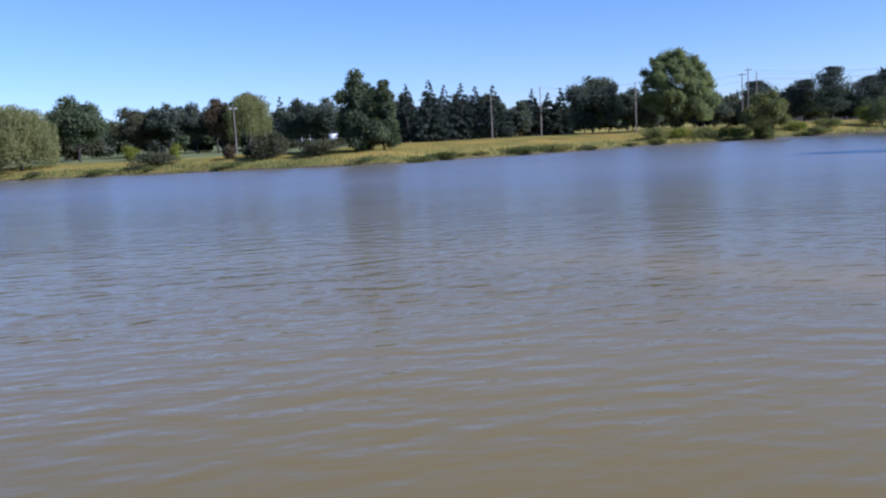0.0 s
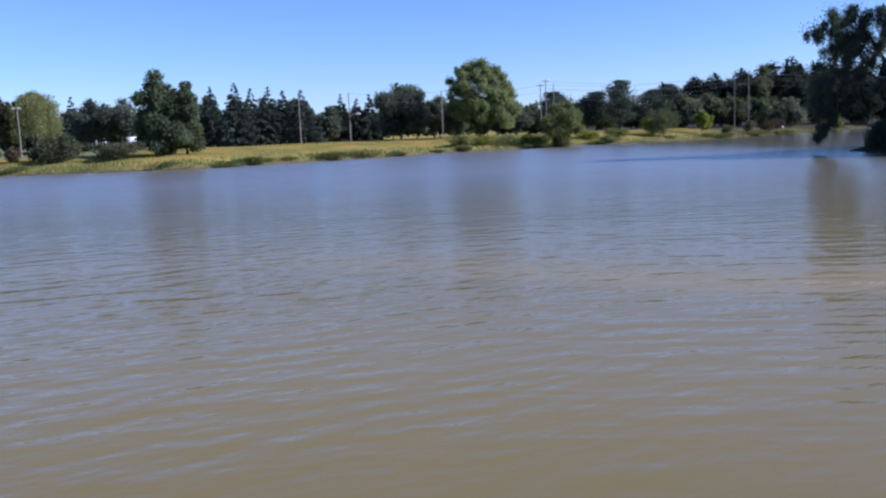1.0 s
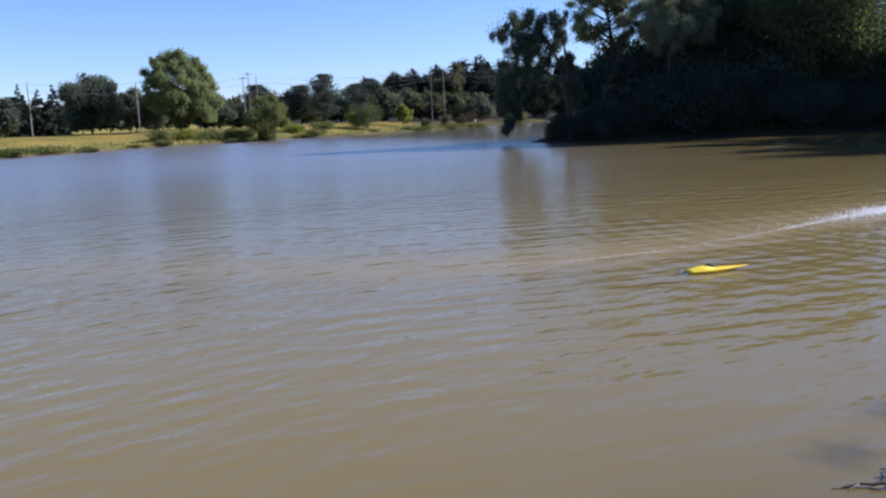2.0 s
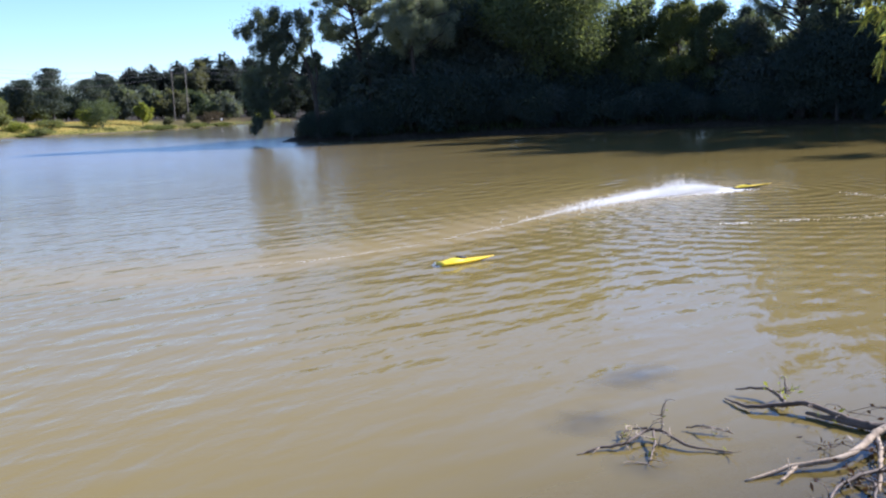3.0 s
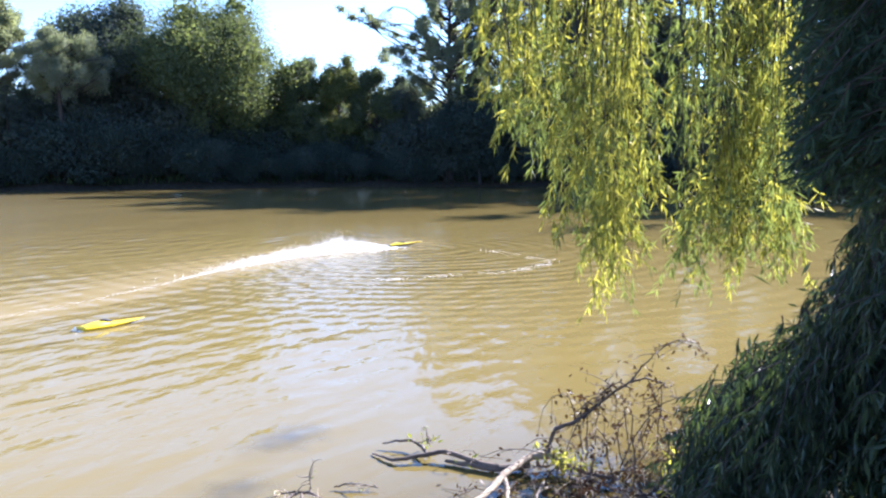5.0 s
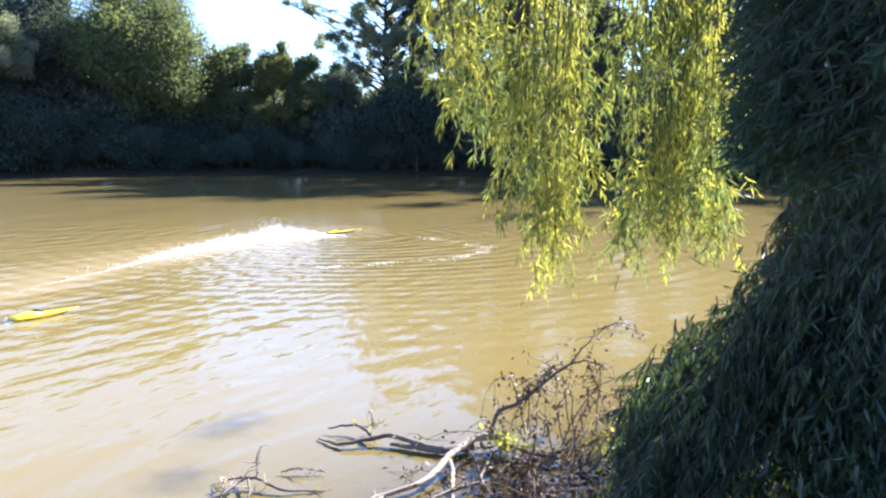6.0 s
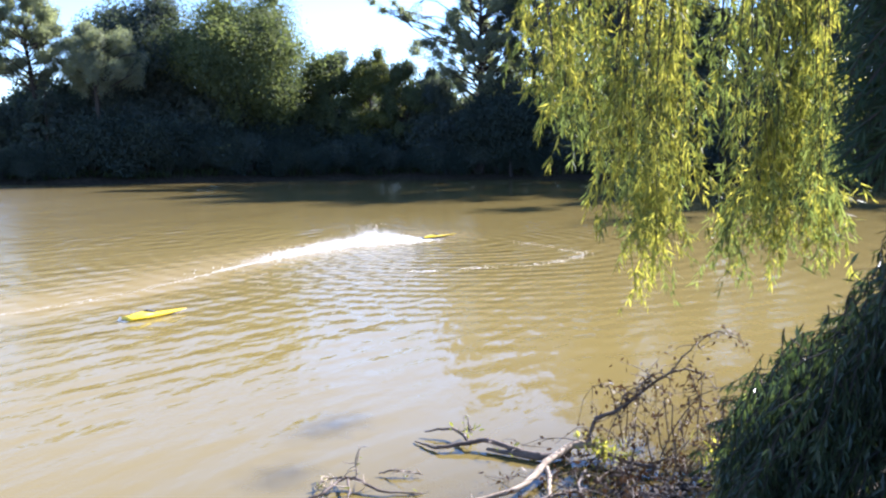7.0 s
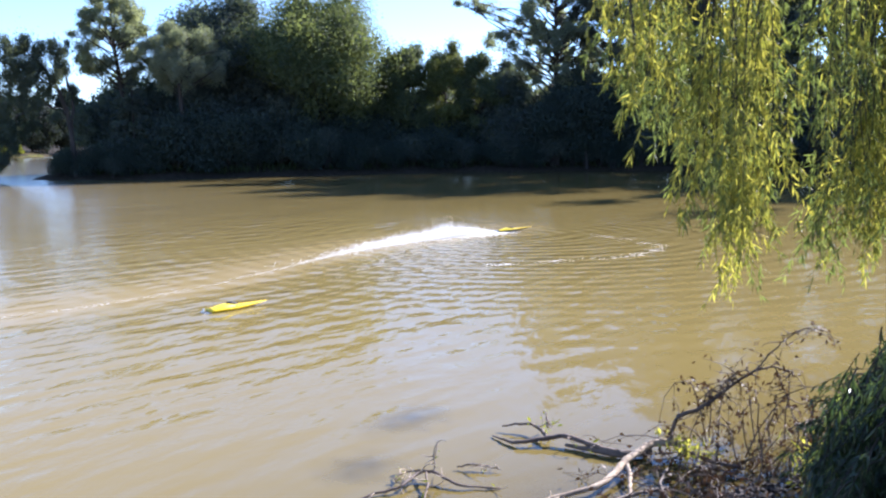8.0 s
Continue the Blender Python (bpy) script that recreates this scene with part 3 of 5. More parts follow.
def spruce(x, y, height, width, seed, mat=None, label="dark green pointed spruce standing behind the meadow", count=4200, size=0.44, bare=0.03, group="spruces behind the meadow"):
    """A spruce: straight trunk, whorls of drooping boughs that shorten to a spire."""
    rng = np.random.default_rng(seed)
    e = thing("spruce_tree", x, y, None, label, "tree", group)
    tiers = int(height * 3.6)
    P, A, runs = [], [], [([(0, 0, 0), (0, 0, height * 0.5), (0, 0, height)], [height * 0.016, height * 0.01, 0.015])]
    per = 2 * count // (tiers * 7)
    for i in range(tiers):
        s = (i + rng.uniform(-0.3, 0.3)) / tiers
        z = height * (bare + (1 - bare) * s)
        reach = width / 2 * min(1.0, 1.45 * (1 - s)) * rng.uniform(0.86, 1.1) + 0.02
        for k in range(7 if s < 0.8 else 3):
            az = rng.uniform(0, 6.283)
            r = reach * rng.uniform(0.7, 1.12)
            t = np.sqrt(rng.uniform(0.1, 1, per + 2))
            d = np.array([np.cos(az), np.sin(az), 0])
            p = d * (t * r)[:, None] + rng.normal(size=(len(t), 3)) * 0.03 * (1 + 3 * (1 - s))
            p[:, 2] += z - 0.3 * r * t + 0.12 * r * t ** 2
            P.append(p)
            A.append(d * 0.8 + [0, 0, -0.35 if s < 0.8 else 0.6] + rng.normal(size=(len(t), 3)) * 0.45)
    P, A = np.concatenate(P), np.concatenate(A)
    P[:, 2] = np.clip(P[:, 2], 0.1, height * 1.02)
    small = size * (0.2 + 0.8 * np.clip(1.12 - P[:, 2] / height, 0, 1) ** 0.8)
    part("trunk", tube_mesh("trunk", runs, BARK, 6), e)
    part("crown", leaf_mesh("crown", P, A, small, small * 0.38, rng, mat or LEAF_NEEDLE), e)
    return e


def pine(x, y, height, width, seed, label="dark layered pine with an open crown", count=4200, size=0.34, trunk=0.2, mat=None, group="pines behind the pond"):
    """A pine: trunk that shows through, and flat shelves of needles on level limbs."""
    rng = np.random.default_rng(seed)
    e = thing("pine_tree", x, y, None, label, "tree", group)
    runs = [([(0, 0, 0), (0.1, 0, height * 0.5), (0, 0.05, height * 0.97)], [height * 0.02, height * 0.014, 0.03])]
    P, A = [], []
    n = 34
    count = int(count * 1.8)
    for i in range(n):
        s = (i + rng.uniform(0, 1)) / n
        z = height * (trunk + (1 - trunk) * s)
        az, r = rng.uniform(0, 6.283), width / 2 * (0.25 + 0.75 * np.sin(min(1, 0.25 + (1 - s) * 1.1) * 1.57)) * rng.uniform(0.45, 1.0)
        if s > 0.85:
            r *= 0.45
        tip = np.array([np.cos(az) * r, np.sin(az) * r, min(z + 0.1 * r, height)])
        runs.append(limb((0, 0, max(z - 0.25 * r, 0.3)), tip, height * 0.006, 0.015, rng, 0.06, 4))
        m = count // n
        p = tip * [0.72, 0.72, 1] + rng.normal(size=(m, 3)) * [0.3 * r + 0.3, 0.3 * r + 0.3, 0.22 + 0.05 * r]
        P.append(p)
        A.append(rng.normal(size=(m, 3)) * 0.7 + [0, 0, 0.35])
    P, A = np.concatenate(P), np.concatenate(A)
    P[:, 2] = np.clip(P[:, 2], 0.4, height)
    part("trunk", tube_mesh("trunk", runs, BARK, 6), e)
    part("crown", leaf_mesh("crown", P, A, size, size * 0.34, rng, mat or LEAF_NEEDLE), e)
    return e


def far_willow(x, y, height, width, seed, mat, label, count=5500, size=0.4, low=0.12, name="willow_tree", hang=1.0):
    """A weeping tree: domed boughs from which long leafy strands hang."""
    rng = np.random.default_rng(seed)
    e = thing(name, x, y, None, label, "tree", "trees round the pond")
    strands = count // 13
    boughs = 22
    baz = np.arange(boughs) * 2.4 + rng.normal(size=boughs) * 0.25
    br = np.sqrt((np.arange(boughs) + 0.4) / boughs)
    bz = height * (0.5 + 0.42 * np.sqrt(np.clip(1 - br ** 2, 0, 1)) + rng.uniform(-0.12, 0.06, boughs))
    bxy = np.stack([np.cos(baz), np.sin(baz)], 1) * (br * width * 0.38)[:, None]
    bs = width * rng.uniform(0.12, 0.2, boughs)
    pick = rng.choice(boughs, strands, p=bs / bs.sum())
    az, rr = rng.uniform(0, 6.283, strands), np.sqrt(rng.uniform(0, 1, strands))
    xy = bxy[pick] + np.stack([np.cos(az), np.sin(az)], 1) * (rr * bs[pick])[:, None]
    topz = bz[pick] + height * 0.07 * np.sqrt(1 - rr ** 2 * 0.98)
    length = rng.uniform(0.1, 0.2, strands) * hang * height * (0.8 + 1.3 * br[pick])
    length = np.maximum(np.minimum(length, topz - height * low * rng.uniform(0.6, 1.5, strands)), 0.4)
    t = rng.uniform(0, 1, (strands, 22)) ** 0.85
    P = np.concatenate([xy, topz[:, None]], 1)[:, None] + np.stack([np.zeros_like(t), np.zeros_like(t), -t * length[:, None]], -1)
    P = P.reshape(-1, 3) + rng.normal(size=(strands * 22, 3)) * [0.16, 0.16, 0.1]
    A = rng.normal(size=P.shape) * 0.4 + [0, 0, -1]
    runs = [([(0, 0, 0), (0.1, 0.1, height * 0.3), (0, 0, height * 0.7)], [height * 0.035, height * 0.026, height * 0.008])]
    for k in range(9):
        a = rng.uniform(0, 6.283)
        runs.append(limb((0, 0, height * 0.35), (np.cos(a) * width * 0.33, np.sin(a) * width * 0.33, height * rng.uniform(0.65, 0.85)), height * 0.014, 0.02, rng))
    part("trunk", tube_mesh("trunk", runs, BARK, 6), e)
    part("crown", leaf_mesh("crown", P, A, size, size * 0.34, rng, mat), e)
    return e


def shrub(x, y, height, width, seed, mat, label, count=900, size=0.22, group="shrubs on the banks", name="shrub"):
    """A shrub: several stems from the ground and a ragged mass of leaves."""
    rng = np.random.default_rng(seed)
    e = thing(name, x, y, None, label, "shrub", group)
    k = 9
    count = int(count * 1.8)
    c = np.stack([rng.uniform(-0.34, 0.34, k) * width, rng.uniform(-0.34, 0.34, k) * width, rng.uniform(0.25, 0.72, k) * height], 1)
    c[0] = (0, 0, 0.74 * height)
    pick = rng.integers(0, k, count)
    d = unit(rng.normal(size=(count, 3)))
    P = c[pick] + d * np.clip(rng.normal(0.85, 0.25, (count, 1)), 0.1, 1.5) * [width * 0.22, width * 0.22, height * 0.27]
    P[:, 2] = np.clip(P[:, 2], 0.05, height * 1.02)
    runs = [limb((rng.normal() * 0.1, rng.normal() * 0.1, 0), q, 0.035, 0.01, rng, 0.1, 4) for q in c]
    part("branchwork", tube_mesh("branchwork", runs, BARK, 5), e)
    part("foliage", leaf_mesh("foliage", P, d + rng.normal(size=P.shape) * 0.6 + [0, 0, 0.2], size, size * 0.4, rng, mat, 0.25, d + rng.normal(size=P.shape) * 0.4 + [0, 0, 0.3]), e)
    return e


# far bank, from the weeping willow along the meadow
far_willow(-78.2, 97.5, 8.4, 10.5, 1, LEAF_PALE, "pale green weeping willow on the far bank", 19000, 0.22, 0.05, hang=1.9)
far_willow(-88, 99, 8.6, 9, 2, LEAF_PALE, "pale green weeping willow beside another on the bank", 7000, 0.3, 0.05, hang=1.9)
broadleaf("maple_tree", -80.0, 112.4, 9.9, 9.4, 3, LEAF_MID, "round dense green maple on the far lawn", 0.12, 6500)
broadleaf("locust_tree", -88.1, 139.4, 9.2, 8.6, 4, LEAF_OLIVE, "dull olive broad-leaved tree on the far lawn", 0.2, 4500)
broadleaf("locust_tree", -83.5, 141.0, 8.8, 6.5, 5, LEAF_OLIVE, "dull olive broad-leaved tree on the far lawn", 0.22, 3600)
broadleaf("ash_tree", -80.0, 138.5, 9.2, 6.8, 6, LEAF_DARK, "dark green tree with a bare straight trunk", 0.3, 4200)
broadleaf("ash_tree", -76.2, 140.6, 9.3, 6.8, 7, LEAF_DARK, "dark green tree with a bare straight trunk", 0.3, 4200)
broadleaf("ash_tree", -72.6, 141.5, 8.6, 6.0, 71, LEAF_DARK, "dark green tree with a bare straight trunk", 0.3, 3600)
broadleaf("beech_tree", -68.5, 135.0, 9.3, 5.4, 72, LEAF_RUST, "brownish tree turning early on the lawn", 0.18, 3400)
far_willow(-63.6, 135.2, 10.9, 8.4, 8, LEAF_PALE, "tall light green drooping tree above the lawn", 15000, 0.23, 0.2, hang=1.5)
spruce(-68.6, 161, 10.2, 4.5, 9)
broadleaf("oak_tree", -62.0, 153.8, 9.4, 7.2, 10, LEAF_DARK, "dark oak with low branches behind the lawn", 0.13, 4500)
broadleaf("oak_tree", -57.0, 153.0, 9.5, 7.2, 11, LEAF_DARK, "dark oak with low branches behind the lawn", 0.13, 4500)
broadleaf("oak_tree", -52.0, 156.0, 9.3, 7.0, 12, LEAF_DARK, "dark oak with low branches behind the lawn", 0.15, 4500)
broadleaf("cottonwood_tree", -32.2, 98.6, 9.7, 5.8, 13, LEAF_MID, "tall green cottonwood on the water's edge", 0.0, 7500, 0.26, 44)
broadleaf("cottonwood_tree", -29.0, 98.0, 8.3, 4.8, 14, LEAF_MID, "smaller green cottonwood leaning on a taller one", -0.02, 5000, 0.26, 30)
broadleaf("cottonwood_tree", -30.6, 97.2, 4.6, 6.2, 15, LEAF_MID, "low bushy cottonwood growth at the foot of taller ones", -0.05, 3500, 0.26, 24)
SP = [(-38.5, 144.9, 10.2, 4.8), (-33.5, 141.0, 10.4, 5.6), (-33.2, 151.4, 10.0, 4.6), (-28.9, 145.1, 9.9, 5.4), (-27.8, 152.4, 9.6, 4.6), (-23.6, 146.1, 9.3, 5.4),
      (-19.0, 163.8, 9.0, 3.6), (-16.1, 164.2, 8.2, 3.8), (-13.8, 164.4, 9.0, 3.8)]
for i, (x, y, h, w) in enumerate(SP):
    spruce(x, y, h, w * 1.2, 20 + i, count=9500, size=0.33)
for i, (x, y, h, w) in enumerate([(-41, 150, 9.2, 6), (-36, 153, 8.6, 6), (-31, 155, 8.6, 6), (-26, 155, 8.2, 6), (-45, 155, 9.0, 6), (-21, 158, 6.6, 5)]):
    broadleaf("hemlock_tree", x, y, h, w, 40 + i, LEAF_DARK, "dark dense evergreen filling the row behind spruces", 0.03, 3400, 0.34)
for i, (x, h) in enumerate([(-40, 8.6), (-33, 9.2), (-26, 8.4), (-17, 7.8)]):
    broadleaf("distant_tree", x, 255 + 3 * i, h, 9, 50 + i, LEAF_MID, "distant green tree beyond the meadow", 0.1, 1800, 0.5)
broadleaf("chestnut_tree", -7.1, 149.8, 10.0, 9.6, 60, LEAF_DARK, "large round dark green tree at the meadow's edge", 0.05, 7500, 0.3, 44)
broadleaf("chestnut_tree", -1.5, 164.9, 8.4, 5.8, 61, LEAF_DARK, "smaller dark tree beside a utility pole", 0.08, 3800)
open_tree("poplar_tree", 6.2, 145.2, 13.1, 11.6, 62, LEAF_POPLAR, "tall airy light green poplar above the meadow", 0.12, 130, (0.55, 1.1), 680, 0.24, flat=0.95, trail=0.4)
broadleaf("poplar_tree", 10.4, 143.8, 7.2, 5.4, 63, LEAF_POPLAR, "lower light green poplar with branches near the ground", 0.04, 4600, 0.28, 30, (0, 0), 0.2)
broadleaf("elm_tree", 2.2, 160, 7.2, 5.6, 64, LEAF_DARK, "dark tree in the shade behind a poplar", 0.06, 3200)
broadleaf("elm_tree", 14.5, 172, 7.0, 6.0, 65, LEAF_DARK, "dark tree in the shade behind a poplar", 0.06, 3200)
broadleaf("elm_tree", 18.9, 189, 6.2, 5.6, 66, LEAF_DARK, "dark tree under the power lines", 0.06, 2600)
pine(22.8, 178.5, 8.2, 8.5, 67, "dark pine behind a shore willow")
broadleaf("sallow_tree", 17.6, 129.4, 7.7, 6.4, 68, LEAF_LIGHT, "round green sallow hanging over the water's edge", 0.03, 7500, 0.22, 34)
pine(33.1, 187, 8.4, 7.0, 69)
pine(37.2, 181.2, 10.4, 7.6, 70)
broadleaf("elm_tree", 29.0, 196, 6.6, 7, 73, LEAF_DARK, "dark tree in a row behind pines", 0.05, 2800, 0.4)
pine(47.0, 194, 8.8, 7, 74)
pine(51.5, 197, 10.0, 7, 75)
broadleaf("elm_tree", 42, 206, 8.4, 9, 76, LEAF_DARK, "dark tree in a row behind pines", 0.05, 2800, 0.4)
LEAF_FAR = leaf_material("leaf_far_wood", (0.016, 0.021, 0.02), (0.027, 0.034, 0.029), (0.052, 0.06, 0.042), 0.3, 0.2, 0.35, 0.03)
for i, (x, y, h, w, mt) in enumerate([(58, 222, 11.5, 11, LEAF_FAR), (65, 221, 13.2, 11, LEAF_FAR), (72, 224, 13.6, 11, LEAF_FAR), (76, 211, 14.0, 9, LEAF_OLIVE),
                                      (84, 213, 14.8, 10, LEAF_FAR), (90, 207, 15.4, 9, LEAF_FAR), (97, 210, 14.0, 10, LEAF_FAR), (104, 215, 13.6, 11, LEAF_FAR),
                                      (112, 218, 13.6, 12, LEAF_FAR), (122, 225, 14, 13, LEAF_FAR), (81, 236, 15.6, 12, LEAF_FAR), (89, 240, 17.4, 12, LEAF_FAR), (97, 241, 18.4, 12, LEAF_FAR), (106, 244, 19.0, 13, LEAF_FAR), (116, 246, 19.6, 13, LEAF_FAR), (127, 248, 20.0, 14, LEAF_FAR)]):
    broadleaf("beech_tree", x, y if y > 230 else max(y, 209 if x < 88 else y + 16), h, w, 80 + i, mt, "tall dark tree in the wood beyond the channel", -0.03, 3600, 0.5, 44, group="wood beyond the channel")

BELT = "wood behind the meadow"
belt = [broadleaf("hornbeam_tree", -110 + 6 * i, 170, 7.2, 8.5, 150 + i, mt, "dark hornbeam in the row behind the lawn", -0.06, 2600, 0.45, 40, group=BELT) for i, mt in enumerate((LEAF_DARK, LEAF_OLIVE, LEAF_DARK, LEAF_MID))]
rng = np.random.default_rng(7)
for i, az in enumerate(np.arange(-42, 23, 1.55)):
    dist = rng.uniform(178, 196) + max(0, az) * 1.3
    x, y = dist * math.sin(radians(az)), dist * math.cos(radians(az))
    m = pose(x, y, gz(x, y) - 0.03, 0, 0, rng.uniform(0, 360))
    if i < 4:
        belt[i].matrix_basis = m
        c = belt[i]
    else:
        c = copy_thing(belt[int(rng.integers(0, 4))], m)
    k = rng.uniform(0.85, 1.12) * (0.85 if -11.5 < az < -4 else 1)
    c.scale = (k * 1.1, k * 1.1, k)

for i, (x, y) in enumerate([(-63.2, 160.5), (-60.0, 161.5), (-56.6, 161.0), (-66.0, 160.0)]):
    shrub(x, y, 1.5, 3.0, 95 + i, LEAF_OLIVE, "low dull shrub under the oaks", 500, 0.26)

# shrubs and small trees on the far bank
shrub(-58.3, 95.5, 1.9, 5.6, 101, LEAF_OLIVE, "low dark green shrub near the far water line", 1500)
shrub(-67.4, 105.2, 2.0, 2.4, 102, LEAF_YELLOW, "small yellow-green bush on the lawn", 700)
shrub(-59.7, 104, 2.2, 1.4, 103, LEAF_YELLOW, "slim yellow-green bush on the lawn", 500)
shrub(-48.1, 96.6, 1.7, 2.0, 104, LEAF_RUST, "brownish shrub near the far water line", 600)
shrub(-45.0, 95.9, 1.5, 2.4, 105, LEAF_OLIVE, "low olive shrub near the far water line", 700)
shrub(-41.7, 95.2, 3.0, 4.4, 106, LEAF_OLIVE, "round grey-green shrub near the far water line", 2200)
shrub(-35.8, 95.0, 1.8, 5.2, 107, LEAF_OLIVE, "wide olive shrub under a cottonwood", 1600)
shrub(38.0, 149.0, 4.6, 5.6, 108, LEAF_MID, "round green shrub at the water's edge", 2200)
shrub(36.4, 150.5, 3.0, 4, 109, LEAF_YELLOW, "yellow flowering shrub beside a pine", 900)
broadleaf("birch_tree", 46.2, 154, 4.2, 3.2, 110, LEAF_YELLOW, "small yellow-green birch at the water's edge", 0.14, 1500, 0.24, 14)
shrub(58.5, 165.5, 2.2, 2.4, 111, LEAF_OLIVE, "small olive shrub by the channel", 500)
shrub(66.0, 176, 2.4, 2.4, 112, LEAF_RUST, "reddish shrub by the channel", 500)
shrub(72.0, 187, 2.2, 3.0, 113, LEAF_RUST, "reddish shrub by the channel", 500)
spruce(90.4, 206, 3.6, 2.2, 114, LEAF_YELLOW, "small golden cypress beyond the channel", 900, 0.35, 0.02, "golden cypresses")
spruce(97.5, 214, 3.2, 2.4, 115, LEAF_YELLOW, "small golden cypress beyond the channel", 900, 0.35, 0.02, "golden cypresses")
shrub(52, 159, 1.5, 2.2, 116, LEAF_OLIVE, "small olive shrub by the channel", 400)
for i, (x, y, w) in enumerate([(2.5, 124, 4), (5.8, 126, 4.5), (9.5, 127.6, 4.5), (13, 131, 4), (15, 134, 3.5), (24, 144, 4), (29, 145.5, 4)]):
    shrub(x, y, 1.5, w * 0.95, 120 + i, LEAF_YELLOW if i % 2 else LEAF_LIGHT, "tall weeds and low willow growth on the bank", 900, 0.2, name="weed_clump")

rng = np.random.default_rng(9)
rushes = [shrub(-50, 92, 0.85, 2.6, 140 + k, m, "low clump of rushes and weeds at the far water line", 700, 0.16, "weeds along the far water line", "weed_clump")
          for k, m in enumerate((GRASS_GREEN, LEAF_LIGHT, GRASS_GREEN))]
far_shore = np.array([(-80, 92.6), (-62, 93.2), (-43, 89.8), (-24, 87.8), (-21, 94.6), (-14, 99.8), (-11, 105.6), (-4.6, 110.6), (0, 119.6), (5.5, 122.6), (13, 127.6), (25, 140.6), (45, 148.8), (60, 162.8), (72, 181.8)])
for i, k in enumerate(np.sort(rng.uniform(0, len(far_shore) - 1, 40))):
    x, y = (float(np.interp(k, np.arange(len(far_shore)), far_shore[:, c])) + rng.uniform(0.0, 0.9) for c in (0, 1))
    m = pose(x, y, gz(x, y) - 0.03, 0, 0, rng.uniform(0, 360))
    if i < 3:
        rushes[i].matrix_basis = m
        c = rushes[i]
    else:
        c = copy_thing(rushes[int(rng.integers(0, 3))], m)
    q = rng.uniform(0.5, 1.3)
    c.scale = (q * rng.uniform(0.8, 1.8), q, q * 0.75)

# wooded shore
W = "wood on the near shore"
open_tree("poplar_tree", 35.6, 59.9, 13.0, 6.4, 202, LEAF_SILVER, "tall open grey-green poplar with sky between its boughs", 0.44, 64, (0.35, 0.7), 1700, 0.13, flat=0.8, lean=(-0.8, 0.4), group=W)
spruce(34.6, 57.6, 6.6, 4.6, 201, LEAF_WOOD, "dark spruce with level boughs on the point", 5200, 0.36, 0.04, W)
open_tree("willow_tree", 37.4, 55.6, 10.4, 7.0, 203, LEAF_SILVER, "grey-green willow with drooping boughs on the wooded shore", 0.56, 62, (0.35, 0.72), 2200, 0.13, 1.3, trail=0.4, group=W)
broadleaf("oak_tree", 44.2, 59.2, 14.4, 10.5, 204, LEAF_WOOD, "tall dark oak on the wooded shore", 0.05, 22000, 0.18, 70, group=W)
broadleaf("maple_tree", 48.4, 52.6, 14.9, 12.4, 205, LEAF_MAPLE, "tall maple with sunlit yellow-green side on the wooded shore", 0.06, 38000, 0.14, 84, group=W)
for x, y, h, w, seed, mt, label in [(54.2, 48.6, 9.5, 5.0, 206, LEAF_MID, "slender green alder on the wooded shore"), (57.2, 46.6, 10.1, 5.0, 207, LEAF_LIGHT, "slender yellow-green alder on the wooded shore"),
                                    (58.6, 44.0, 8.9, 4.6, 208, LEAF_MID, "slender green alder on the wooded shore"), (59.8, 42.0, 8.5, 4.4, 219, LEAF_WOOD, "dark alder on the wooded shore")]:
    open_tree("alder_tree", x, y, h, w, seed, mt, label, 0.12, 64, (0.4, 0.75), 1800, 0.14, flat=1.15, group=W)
open_tree("aspen_tree", 61.0, 38.0, 19.0, 8.4, 209, LEAF_SILVER, "tall loose-leaved aspen with sky between its branches", 0.24, 160, (0.25, 0.6), 1150, 0.15, flat=1.0, trail=0.5, extra=[(-2.6, 4.4, 10.3, 0.9), (-3.0, 4.6, 12.2, 0.7), (-3.8, 6.0, 12.9, 0.8), (-4.4, 7.2, 13.3, 0.6)], group=W)
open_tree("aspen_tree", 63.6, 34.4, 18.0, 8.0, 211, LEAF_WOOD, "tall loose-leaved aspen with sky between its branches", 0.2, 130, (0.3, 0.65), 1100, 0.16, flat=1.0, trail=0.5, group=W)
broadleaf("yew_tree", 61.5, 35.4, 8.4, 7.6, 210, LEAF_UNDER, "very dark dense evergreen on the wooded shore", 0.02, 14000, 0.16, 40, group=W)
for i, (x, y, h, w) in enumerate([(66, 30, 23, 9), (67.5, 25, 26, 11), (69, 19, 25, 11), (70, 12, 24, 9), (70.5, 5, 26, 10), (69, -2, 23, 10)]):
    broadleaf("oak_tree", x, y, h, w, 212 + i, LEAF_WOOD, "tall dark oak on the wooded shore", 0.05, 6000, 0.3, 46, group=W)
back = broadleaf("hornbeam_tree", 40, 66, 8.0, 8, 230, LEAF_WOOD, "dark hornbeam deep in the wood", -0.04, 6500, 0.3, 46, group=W)
